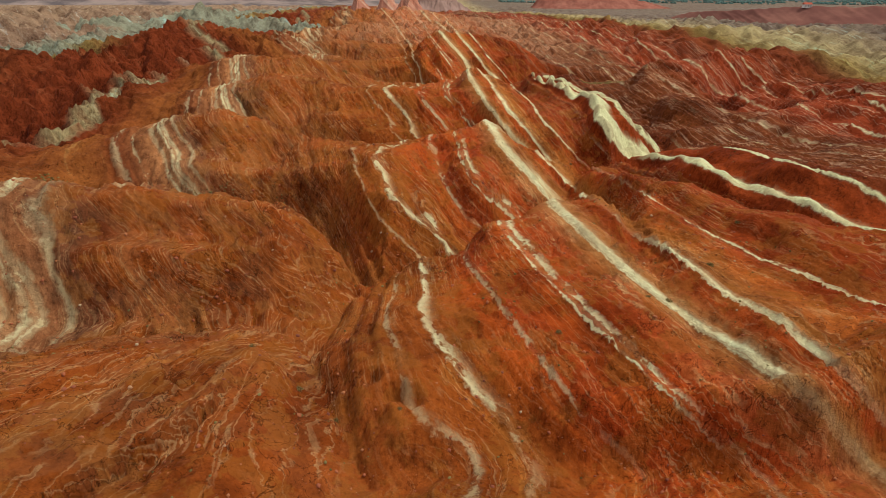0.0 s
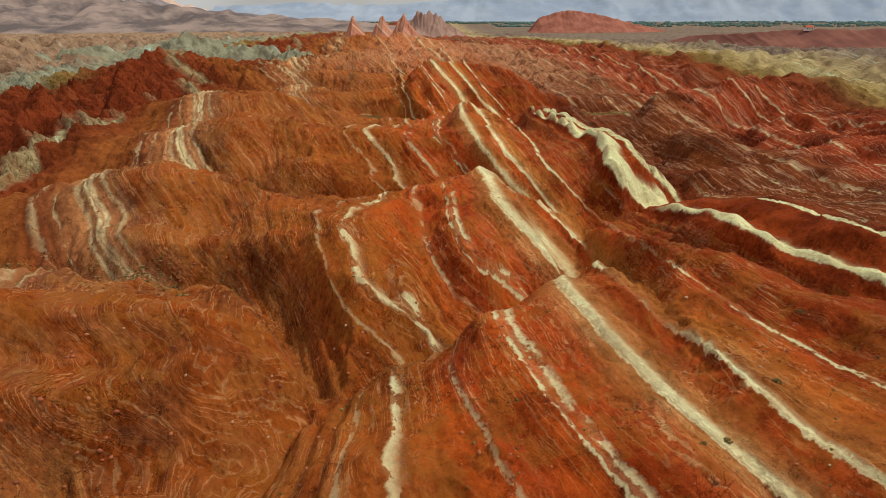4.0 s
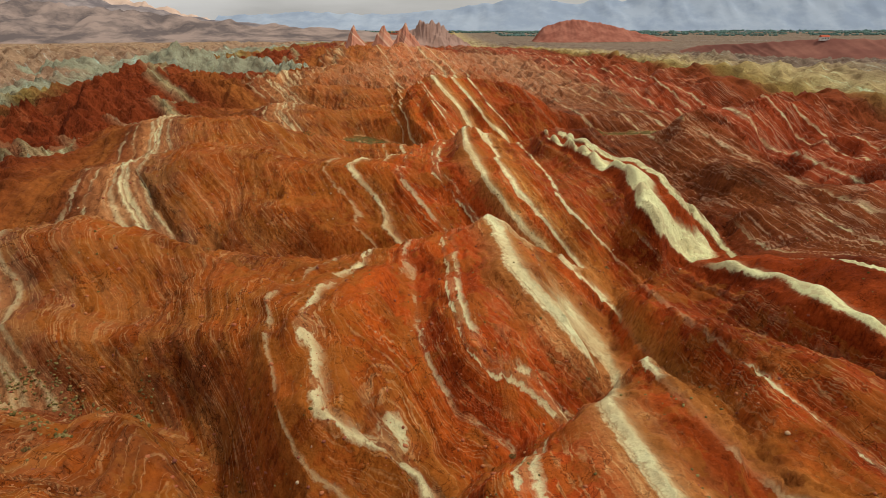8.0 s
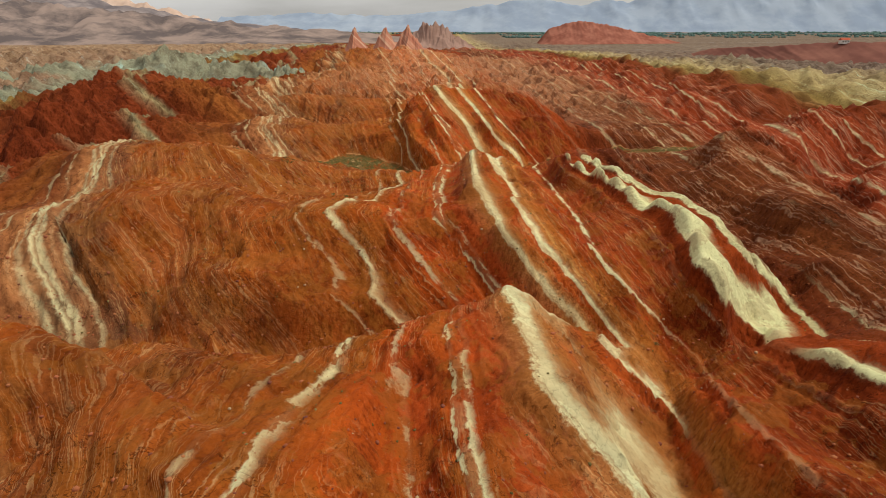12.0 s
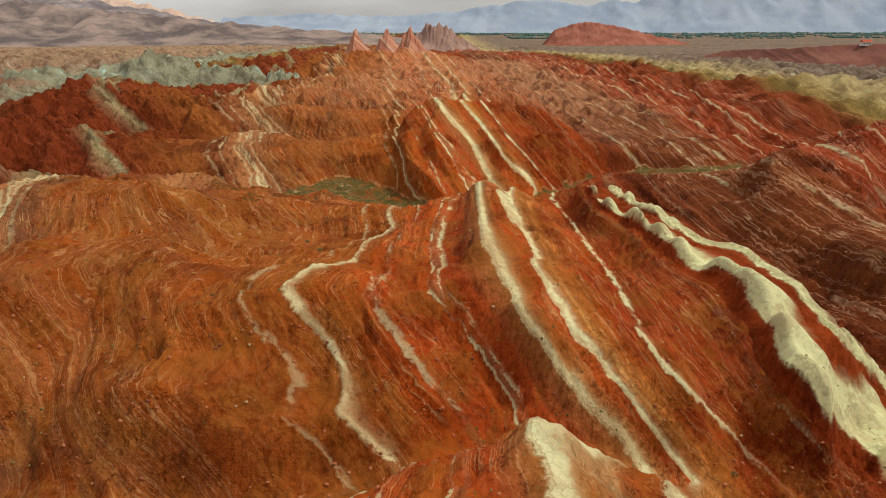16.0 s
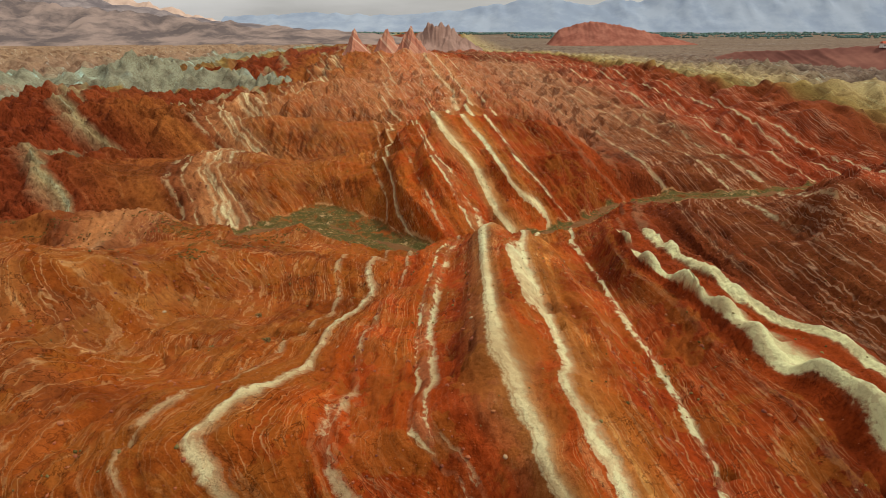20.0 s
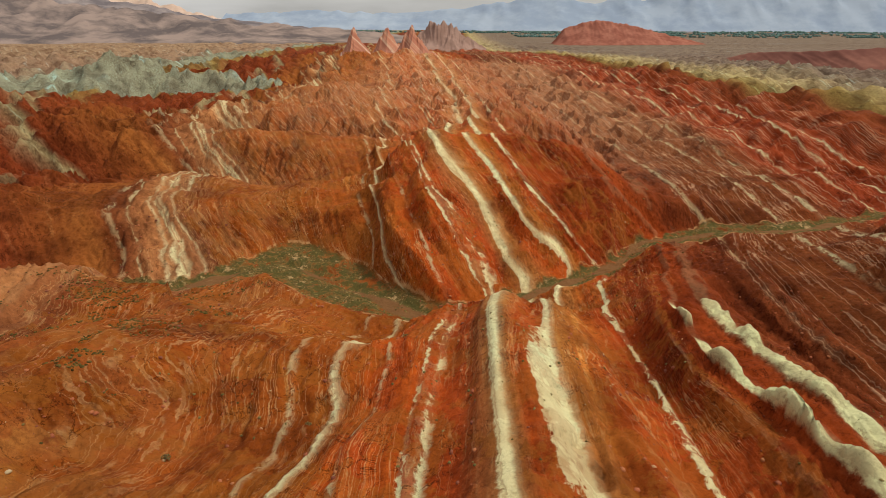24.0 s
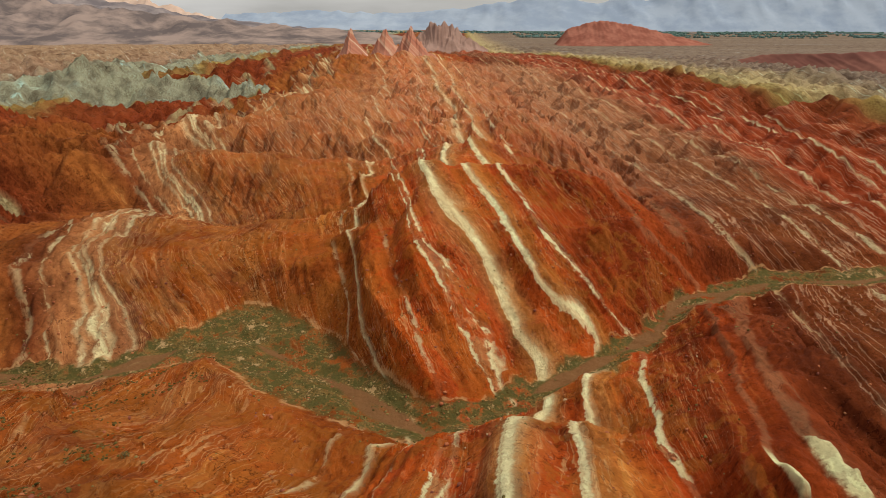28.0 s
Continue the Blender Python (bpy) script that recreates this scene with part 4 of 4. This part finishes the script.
        creek[m] = np.minimum(creek[m], d2)
cw = 0.25 * (WASH[:-1, :-1] + WASH[1:, 1:] + WASH[:-1, 1:] + WASH[1:, :-1])
cb = 0.25 * (BED[:-1, :-1] + BED[1:, 1:] + BED[:-1, 1:] + BED[1:, :-1])
cells = np.where((best < 45 ** 2) & (creek > 1.5 ** 2) & (cw < 0.3), which, 0)
PALE_BEDS = ((-258, -246), (-1.6, 1.8), (5.0, 9.2), (29.8, 32.6), (35.6, 42.2), (-88, -81.5), (-35.2, -33.2), (-29.2, -27.8), (-10.2, -7.2), (15.3, 17.2))
ground = tagged(sheet("ground", cells == 0, ROCK), "red-brown badland ground with creek beds and a dry wash", "ground", kind="structure")
for n, key in enumerate(names):
    mine = cells == n + 1
    if mine.sum() < 50:
        continue
    thing = tagged(new(HILLS[key][0]), HILLS[key][1], "hill")
    thing.location = (cx[mine].mean(), cy[mine].mean(), H[:-1, :-1][mine].min())
    rest = mine.copy()
    pieces = []
    for lo_b, hi_b in PALE_BEDS:
        for bed_cells in islands(mine & (cb > lo_b) & (cb < hi_b), 200):
            pieces.append(sheet("pale_bed", bed_cells, ROCK))
            tagged(pieces[-1], "pale greenish-white rock bed")
            rest &= ~bed_cells
    parts = islands(rest, 500)
    for q in parts[1:]:
        pieces.append(sheet("slope", q, ROCK))
        rest &= ~q
    pieces.append(sheet("slope", parts[0] if parts else rest, ROCK))
    crumbs = rest & ~parts[0] if parts else rest & False
    if crumbs.any():
        pieces.append(tagged(sheet("slope_rest", crumbs, ROCK), kind="stuff"))
    for p in pieces:
        p.parent = thing
        p.location = -thing.location


def land(x, y):
    """The land's height at places of the plan."""
    i = np.clip(np.searchsorted(XS, x) - 1, 0, len(XS) - 2)
    j = np.clip(np.searchsorted(YS, y) - 1, 0, len(YS) - 2)
    u, v = (x - XS[i]) / (XS[i + 1] - XS[i]), (y - YS[j]) / (YS[j + 1] - YS[j])
    return (H[j, i] * (1 - u) + H[j, i + 1] * u) * (1 - v) + (H[j + 1, i] * (1 - u) + H[j + 1, i + 1] * u) * v


def field_at(F, x, y):
    i = np.clip(np.searchsorted(XS, x), 0, len(XS) - 1)
    j = np.clip(np.searchsorted(YS, y), 0, len(YS) - 1)
    return F[j, i]


# ---- far ranges ----
def stone_far(name, c0, c1, scale):
    m, t, bsdf = nodes_of(name)
    geo = t.nodes.new("ShaderNodeNewGeometry")
    n = add(t, "ShaderNodeTexNoise", Scale=scale, Detail=7.0, Roughness=0.65)
    t.links.new(geo.outputs["Position"], n.inputs["Vector"])
    r = ramp(t, [(0.41, c0), (0.59, c1)])
    t.links.new(n.outputs["Fac"], r.inputs["Fac"])
    t.links.new(r.outputs["Color"], bsdf.inputs["Base Color"])
    bsdf.inputs["Roughness"].default_value = 1.0
    bsdf.inputs["Specular IOR Level"].default_value = 0.0
    return m


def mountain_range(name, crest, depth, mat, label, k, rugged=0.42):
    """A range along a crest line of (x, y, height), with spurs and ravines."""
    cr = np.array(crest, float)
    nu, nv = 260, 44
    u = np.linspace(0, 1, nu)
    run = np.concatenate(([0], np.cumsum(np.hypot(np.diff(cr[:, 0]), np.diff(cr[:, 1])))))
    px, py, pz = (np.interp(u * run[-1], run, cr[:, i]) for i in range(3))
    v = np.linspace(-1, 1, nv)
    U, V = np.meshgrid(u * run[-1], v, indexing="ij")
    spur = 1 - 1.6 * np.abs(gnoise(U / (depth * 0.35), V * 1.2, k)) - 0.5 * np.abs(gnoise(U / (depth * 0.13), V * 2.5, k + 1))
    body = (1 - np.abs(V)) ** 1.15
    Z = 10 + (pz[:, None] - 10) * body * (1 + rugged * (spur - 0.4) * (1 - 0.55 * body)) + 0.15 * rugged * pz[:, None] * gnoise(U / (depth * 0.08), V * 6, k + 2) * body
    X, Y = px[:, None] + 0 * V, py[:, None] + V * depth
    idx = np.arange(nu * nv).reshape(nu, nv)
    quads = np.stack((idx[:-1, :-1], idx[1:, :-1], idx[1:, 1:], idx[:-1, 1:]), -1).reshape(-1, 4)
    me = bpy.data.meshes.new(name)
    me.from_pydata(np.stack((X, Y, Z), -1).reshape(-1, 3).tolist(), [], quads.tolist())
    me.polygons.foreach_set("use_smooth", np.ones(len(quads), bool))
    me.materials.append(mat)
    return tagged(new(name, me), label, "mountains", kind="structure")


# grey-brown rock, its base colour shifted to lavender grey to hold distance haze
mountain_range("backdrop_mountains_west", ((-2600, 2850, 330), (-2140, 3000, 250), (-1590, 3000, 172), (-1320, 3020, 128), (-1050, 3040, 82), (-665, 3060, 50), (-400, 3060, 28)), 620,
               stone_far("haze_grey_slopes", (0.15, 0.13, 0.135), (0.32, 0.27, 0.255), 0.006), "dark grey-brown mountain slopes rising beyond the badlands", 301)
# sunshine on this ridge is put into its pale pink base colour
mountain_range("backdrop_mountains_sunlit", ((-2700, 3900, 330), (-2050, 3900, 235), (-1620, 3900, 160), (-1350, 3900, 88), (-1000, 3900, 40)), 400,
               stone_far("sunlit_pink_slopes", (0.50, 0.36, 0.28), (0.66, 0.50, 0.40), 0.004), "sunlit pinkish mountain ridge far off", 311)
# haze on the north range is painted: blue-grey base colour and flattened spurs
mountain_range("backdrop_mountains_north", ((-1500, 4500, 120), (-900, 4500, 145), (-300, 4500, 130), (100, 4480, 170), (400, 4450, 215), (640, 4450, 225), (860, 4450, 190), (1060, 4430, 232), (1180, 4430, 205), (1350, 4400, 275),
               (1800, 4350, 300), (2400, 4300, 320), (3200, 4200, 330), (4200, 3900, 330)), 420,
               stone_far("haze_blue_slopes", (0.27, 0.33, 0.42), (0.35, 0.41, 0.49), 0.004), "hazy blue-grey mountain range on the horizon", 321, 0.22)

# brown rock of the foothills, greyed in its base colour to suggest haze
mountain_range("backdrop_foothills", ((-2600, 1800, 300), (-1700, 2050, 190), (-1300, 2120, 128), (-1100, 2150, 104), (-700, 2200, 72), (-350, 2200, 48), (-100, 2200, 28)), 430,
               stone_far("haze_brown_foothills", (0.13, 0.105, 0.10), (0.31, 0.235, 0.20), 0.009), "brown-grey foothills furrowed by ravines", 331, 0.6)
far_peak_stone, pk_t, pk_b = nodes_of("peak_stone")
pk_g = pk_t.nodes.new("ShaderNodeNewGeometry")
pk_m = pk_t.nodes.new("ShaderNodeVectorMath")
pk_m.operation = "DOT_PRODUCT"
pk_m.inputs[1].default_value = (1.0, 0.05, 1.0)
pk_t.links.new(pk_g.outputs["Position"], pk_m.inputs[0])
pk_n = pk_t.nodes.new("ShaderNodeTexNoise")
pk_n.noise_dimensions = "1D"
pk_n.inputs["Scale"].default_value, pk_n.inputs["Detail"].default_value, pk_n.inputs["Roughness"].default_value = 0.11, 5.0, 0.75
pk_t.links.new(pk_m.outputs["Value"], pk_n.inputs["W"])
pk_r = ramp(pk_t, [(0.36, (0.28, 0.10, 0.06)), (0.5, (0.42, 0.16, 0.09)), (0.57, (0.46, 0.22, 0.13)), (0.64, (0.58, 0.46, 0.33))])
pk_t.links.new(pk_n.outputs["Fac"], pk_r.inputs["Fac"])
pk_t.links.new(pk_r.outputs["Color"], pk_b.inputs["Base Color"])
pk_b.inputs["Roughness"].default_value = 1.0
for crest_, seed_ in ((((-178, 1190, 12), (-160, 1188, 42), (-149, 1186, 60), (-138, 1188, 40), (-118, 1192, 12)), 361),
                      (((-124, 1140, 12), (-104, 1140, 46), (-93, 1140, 58), (-80, 1142, 42), (-58, 1146, 12)), 371),
                      (((-92, 1086, 12), (-68, 1088, 44), (-56, 1090, 61), (-44, 1084, 44), (-20, 1070, 26), (0, 1060, 12)), 381),
                      (((-100, 1540, 12), (-62, 1540, 60), (-38, 1540, 73), (-5, 1545, 60), (30, 1550, 38), (80, 1555, 12)), 391)):
    tagged(mountain_range("far_peak", crest_, 75, far_peak_stone if seed_ < 391 else stone_far("far_brown", (0.26, 0.16, 0.125), (0.34, 0.22, 0.175), 0.03), "pointed reddish rock peak far off at the end of the ridges", seed_, 0.55), category="peak", group="far peaks", kind="thing")
red_far = stone_far("red_far", (0.24, 0.085, 0.058), (0.35, 0.14, 0.095), 0.03)
tagged(mountain_range("far_red_hill", ((266, 2000, 18), (296, 2000, 56), (340, 2000, 70), (385, 2000, 77), (430, 2005, 74), (490, 2010, 62), (560, 2015, 48), (620, 2020, 34), (700, 2030, 16)), 110, red_far,
                      "flat-topped red hill standing alone on the plain", 341, 0.2), category="hill", kind="thing")
tagged(mountain_range("dark_red_scarp", ((400, 1200, 16), (430, 1150, 30), (480, 1030, 38), (540, 980, 44), (640, 940, 45), (760, 900, 46), (900, 880, 40)), 110,
                      stone_far("scarp_red", (0.18, 0.075, 0.058), (0.25, 0.11, 0.08), 0.02), "long dark-red scarp with a flat top", 351, 0.16), category="scarp", kind="thing")


# ---- shrubs, rubble and far trees, each as one scatter ----
def leaf_material(name, dark, light):
    m, t, bsdf = nodes_of(name)
    geo = t.nodes.new("ShaderNodeNewGeometry")
    r = ramp(t, [(0.0, dark), (1.0, light)])
    t.links.new(geo.outputs["Random Per Island"], r.inputs["Fac"])
    t.links.new(r.outputs["Color"], bsdf.inputs["Base Color"])
    bsdf.inputs["Roughness"].default_value = 0.9
    bsdf.inputs["Specular IOR Level"].default_value = 0.0
    return m


def ball(seed):
    """A small lumpy ball: an icosahedron with uneven corners."""
    g = (1 + 5 ** 0.5) / 2
    v = np.array([(-1, g, 0), (1, g, 0), (-1, -g, 0), (1, -g, 0), (0, -1, g), (0, 1, g), (0, -1, -g), (0, 1, -g), (g, 0, -1), (g, 0, 1), (-g, 0, -1), (-g, 0, 1)]) / 1.9
    f = np.array([(0, 11, 5), (0, 5, 1), (0, 1, 7), (0, 7, 10), (0, 10, 11), (1, 5, 9), (5, 11, 4), (11, 10, 2), (10, 7, 6), (7, 1, 8),
                  (3, 9, 4), (3, 4, 2), (3, 2, 6), (3, 6, 8), (3, 8, 9), (4, 9, 5), (2, 4, 11), (6, 2, 10), (8, 6, 7), (9, 8, 1)])
    rng = np.random.default_rng(seed)
    return v * rng.uniform(0.65, 1.25, (12, 1)), f


def scatter(name, xs, ys, zs, sizes, squash, sink, mat, label, category, seed):
    """Many small lumps in one mesh."""
    rng = np.random.default_rng(seed)
    kinds = [ball(seed + i) for i in range(8)]
    pts, tri = [], []
    for i in range(len(xs)):
        v, f = kinds[i % 8]
        a = rng.uniform(0, 6.283)
        c, s_ = math.cos(a), math.sin(a)
        q = rng.uniform(0.75, 1.3, 3) * sizes[i]
        p = v * (q[0], q[1], q[2] * squash)
        pts.append(np.stack((p[:, 0] * c - p[:, 1] * s_ + xs[i], p[:, 0] * s_ + p[:, 1] * c + ys[i], p[:, 2] + zs[i] + sizes[i] * (squash * 0.5 - sink)), 1))
        tri.append(f + 12 * i)
    P, T = np.concatenate(pts), np.concatenate(tri)
    me = bpy.data.meshes.new(name)
    me.vertices.add(len(P))
    me.vertices.foreach_set("co", P.ravel())
    me.loops.add(T.size)
    me.loops.foreach_set("vertex_index", T.ravel().astype(np.int32))
    me.polygons.add(len(T))
    me.polygons.foreach_set("loop_start", np.arange(0, T.size, 3, dtype=np.int32))
    me.update()
    me.materials.append(mat)
    return tagged(new(name, me), label, category, kind="stuff")


rng = np.random.default_rng(5)
SAGE = leaf_material("sage", (0.085, 0.062, 0.018), (0.26, 0.20, 0.075))
n_try = 60000
tx, ty = rng.uniform(-150, 160, n_try), rng.uniform(300, 430, n_try)
keep = (field_at(WASH, tx, ty) > 0.35) & (field_at(CHANNEL, tx, ty) < 0.3) & (rng.random(n_try) < 0.25 + 0.75 * (gnoise(tx / 9, ty / 9, 401) > -0.1))
tx, ty = tx[keep][:7000], ty[keep][:7000]
scatter("wash_shrubs", tx, ty, land(tx, ty), rng.uniform(0.10, 0.26, len(tx)), 0.7, 0.25, SAGE, "low grey-green desert shrubs scattered over the dry wash", "shrubs", 21)
n_try = 40000
tx, ty = rng.uniform(-110, -34, n_try), rng.uniform(268, 338, n_try)
keep = (gnoise((tx + ty) / 17, (tx - ty) / 6, 411) + 0.5 * gnoise((tx + ty) / 5, (tx - ty) / 2.5, 412) > 0.3) & (rng.random(n_try) < 0.5)
tx, ty = tx[keep][:5000], ty[keep][:5000]
scatter("slope_shrubs", tx, ty, land(tx, ty), rng.uniform(0.11, 0.26, len(tx)), 0.6, 0.25, leaf_material("dry_sage", (0.060, 0.042, 0.012), (0.15, 0.105, 0.032)),
        "dark dry shrubs in streaks on an orange hillside", "shrubs", 31)
n_try = 9000
tx, ty = rng.uniform(-95, -30, n_try), rng.uniform(124, 143, n_try)
keep = gnoise(tx / 9, ty / 4, 415) + 0.02 * (-45 - tx) > 0.0
tx, ty = tx[keep][:2600], ty[keep][:2600]
scatter("gully_shrubs", tx, ty, land(tx, ty), rng.uniform(0.12, 0.3, len(tx)), 0.7, 0.25, SAGE, "olive grey-green shrubs filling a gully behind a mound", "shrubs", 35)
n_try = 60000
tx, ty = rng.uniform(-80, 110, n_try), rng.uniform(45, 420, n_try)
keep = (gnoise(tx / 22, ty / 22, 421) > 0.1) & (rng.random(n_try) < 0.06)
tx, ty = tx[keep][:2500], ty[keep][:2500]
scatter("hill_shrubs", tx, ty, land(tx, ty), rng.uniform(0.09, 0.24, len(tx)), 0.8, 0.25, SAGE, "sparse dark desert shrubs dotted over the hills", "shrubs", 41)


def rubble_material():
    m, t, bsdf = nodes_of("rubble")
    geo = t.nodes.new("ShaderNodeNewGeometry")
    r = ramp(t, [(0.0, (0.16, 0.04, 0.02)), (0.45, (0.36, 0.10, 0.035)), (0.93, (0.40, 0.15, 0.05)), (1.0, (0.45, 0.33, 0.18))])
    t.links.new(geo.outputs["Random Per Island"], r.inputs["Fac"])
    t.links.new(r.outputs["Color"], bsdf.inputs["Base Color"])
    bsdf.inputs["Roughness"].default_value = 0.95
    return m


n_try = 90000
tx, ty = rng.uniform(-80, 110, n_try), rng.uniform(45, 400, n_try)
slope_map = np.hypot(ngx, ngy)
keep = (rng.random(n_try) < 0.05 + 0.35 * (field_at(slope_map, tx, ty) > 0.8) + 0.25 * (gnoise(tx / 12, ty / 12, 431) > 0.35))
at_bed = field_at(BED, tx, ty)
keep &= ~((np.abs(at_bed) < 2.2) | ((at_bed > 5) & (at_bed < 9)) | ((at_bed > 36) & (at_bed < 48)))
tx, ty = tx[keep][:14000], ty[keep][:14000]
scatter("rubble", tx, ty, land(tx, ty), 0.07 + 0.30 * rng.random(len(tx)) ** 5, 0.7, 0.3, rubble_material(), "loose broken rock fragments strewn over the slopes", "rubble", 51)

GREEN = leaf_material("far_green", (0.075, 0.13, 0.115), (0.13, 0.20, 0.17))
n_t = 6500
tx = rng.uniform(-1500, 3300, n_t)
rows = np.array((2850, 3050, 3250, 3400, 3550, 3680, 3800))
ty = rows[rng.integers(0, 7, n_t)] + 30 * gnoise(tx / 300, tx * 0, 441) + rng.uniform(-14, 14, n_t)
keep = (gnoise(tx / 120, ty / 90, 443) > -0.15) & ((tx > 250) | (ty > 3500))
tx, ty = tx[keep], ty[keep]
scatter("far_trees", tx, ty, land(tx, ty), rng.uniform(4, 9, len(tx)), 0.7, 0.1, GREEN, "belts of dark green trees along the far river plain", "trees", 61)


# ---- river, track and a small building far off ----
def ribbon(name, pts, width, mat, lift, label, category):
    """A flat strip along a line of the plan, laid on the land."""
    p = np.array(pts, float)
    run = np.concatenate(([0], np.cumsum(np.hypot(np.diff(p[:, 0]), np.diff(p[:, 1])))))
    n = max(12, int(run[-1] / (width * 1.5)))
    q = np.linspace(0, run[-1], n)
    x, y = np.interp(q, run, p[:, 0]), np.interp(q, run, p[:, 1])
    tx_, ty_ = np.gradient(x), np.gradient(y)
    ln = np.hypot(tx_, ty_)
    nx_, ny_ = -ty_ / ln * width / 2, tx_ / ln * width / 2
    bm = bmesh.new()
    rows_ = []
    for i in range(n):
        z = float(np.max(land(np.array([x[i], x[i] + nx_[i], x[i] - nx_[i]]), np.array([y[i], y[i] + ny_[i], y[i] - ny_[i]])))) + lift
        rows_.append((bm.verts.new((x[i] - nx_[i], y[i] - ny_[i], z)), bm.verts.new((x[i] + nx_[i], y[i] + ny_[i], z))))
    for a, b in zip(rows_[:-1], rows_[1:]):
        bm.faces.new((a[0], a[1], b[1], b[0]))
    ext = bmesh.ops.extrude_face_region(bm, geom=bm.faces[:])
    bmesh.ops.translate(bm, verts=[v for v in ext["geom"] if isinstance(v, bmesh.types.BMVert)], vec=(0, 0, -lift - 0.3))
    bmesh.ops.recalc_face_normals(bm, faces=bm.faces)
    me = bpy.data.meshes.new(name)
    bm.to_mesh(me)
    bm.free()
    me.materials.append(mat)
    return tagged(new(name, me), label, category, kind="structure")


water, wt_, wb = nodes_of("river_water")
wb.inputs["Base Color"].default_value = (0.30, 0.36, 0.38, 1)
wb.inputs["Roughness"].default_value = 0.12
ribbon("river", ((900, 3700), (1300, 3620), (1800, 3560), (2600, 3500), (3600, 3300)), 90, water, 1.5, "pale river winding over the far plain", "river")
ribbon("track", ((420, 1290), (470, 1270), (500, 1235), (560, 1230), (640, 1210)), 7, stone_far("track_dust", (0.5, 0.42, 0.34), (0.62, 0.54, 0.44), 0.1), 0.4, "pale dusty track across the plain", "track")


def part(name, bm, mat, parent, label=""):
    bmesh.ops.recalc_face_normals(bm, faces=bm.faces)
    me = bpy.data.meshes.new(name)
    bm.to_mesh(me)
    bm.free()
    me.materials.append(mat)
    ob = new(name, me)
    ob.parent = parent
    if label:
        ob["label"] = label
    return ob


def box(cx_, cy_, cz_, sx, sy, sz, bevel=0.0):
    bm = bmesh.new()
    bmesh.ops.create_cube(bm, size=1)
    bmesh.ops.scale(bm, vec=(sx, sy, sz), verts=bm.verts)
    if bevel:
        bmesh.ops.bevel(bm, geom=bm.edges[:], offset=bevel, segments=1, affect="EDGES")
    bmesh.ops.translate(bm, vec=(cx_, cy_, cz_), verts=bm.verts)
    return bm


house = tagged(new("far_building"), "small white building with a red roof on the dark scarp", "building")
house.location = (535, 978, 42)
part("wall", box(0, 0, 2.0, 11, 7, 5.0, 0.1), stone_far("white_wall", (0.66, 0.62, 0.56), (0.76, 0.72, 0.66), 0.3), house)
roof = bmesh.new()
ends = [[roof.verts.new((sx * 6, y, z)) for y, z in ((-4.2, 4.5), (0, 7.2), (4.2, 4.5))] for sx in (-1, 1)]
roof.faces.new(ends[0])
roof.faces.new(ends[1][::-1])
for a, b in ((0, 1), (1, 2), (2, 0)):
    roof.faces.new((ends[0][a], ends[0][b], ends[1][b], ends[1][a]))
part("roof", roof, stone_far("roof_red", (0.42, 0.10, 0.06), (0.5, 0.14, 0.08), 0.3), house, "red pitched roof")
dark, _t, _b = nodes_of("window_dark")
_b.inputs["Base Color"].default_value, _b.inputs["Roughness"].default_value = (0.03, 0.035, 0.04, 1), 0.2
for wx in (-3.6, 0, 3.6):
    part("window", box(wx, -3.52, 2.4, 1.3, 0.1, 1.6), dark, house)


# ---- single bushes on the near slopes ----
def bush(x, y, size):
    b = tagged(new("bush"), "small dark olive desert bush on bare orange clay", "bush", "bushes")
    b.location = (x, y, float(land(np.array([x]), np.array([y]))[0]))
    stem = bmesh.new()
    r = random.Random(int(x * 7 + y * 13))
    for i in range(5):
        a, l = r.uniform(0, 6.28), size * r.uniform(0.5, 0.9)
        m = Matrix.Rotation(a, 4, "Z") @ Matrix.Rotation(r.uniform(0.3, 0.9), 4, "Y") @ Matrix.Translation((0, 0, l / 2 - 0.08))
        bmesh.ops.create_cone(stem, segments=5, radius1=0.04 * size, radius2=0.012 * size, depth=l, matrix=m)
    part("stem", stem, WOODY, b)
    leaf = bmesh.new()
    for i in range(70):
        a, d, h = r.uniform(0, 6.28), size * r.random() ** 0.6 * 0.62, size * r.uniform(0.08, 0.62)
        m = Matrix.Translation((math.cos(a) * d, math.sin(a) * d, h * (1.15 - 0.6 * d / size))) @ Euler((r.uniform(0, 6), r.uniform(0, 6), r.uniform(0, 6))).to_matrix().to_4x4()
        bmesh.ops.create_icosphere(leaf, subdivisions=1, radius=size * r.uniform(0.05, 0.12), matrix=m @ Matrix.Diagonal((1.5, 0.8, 0.5, 1)))
    part("foliage", leaf, SAGE, b)
    return b


WOODY = stone_far("woody", (0.10, 0.065, 0.04), (0.18, 0.12, 0.08), 3.0)
first = bush(-13.5, 66, 0.9)
for bx, by, sc in ((-17.5, 64, 0.7), (-19, 70, 1.0), (-26, 74, 0.8), (-5, 64, 0.6), (18, 82, 0.9), (38, 92, 1.1), (33, 88, 0.7), (48, 101, 1.2), (60, 118, 1.0), (-10, 112, 0.8),
                   (5, 126, 0.7), (14, 139, 1.0), (28, 154, 0.9), (-42, 121, 0.9), (-21, 247, 1.1), (-27, 262, 1.0), (-12, 268, 0.9), (-2, 292, 0.8), (62, 262, 1.3), (58, 282, 0.9), (44, 206, 1.0),
                   (36, 247, 0.8), (-33, 300, 1.0), (70, 345, 1.2)):
    copy_thing(first, Matrix.LocRotScale((bx, by, float(land(np.array([bx * 1.0]), np.array([by * 1.0]))[0]) - 0.05), Euler((0, 0, bx)), Vector((sc, sc, sc))))
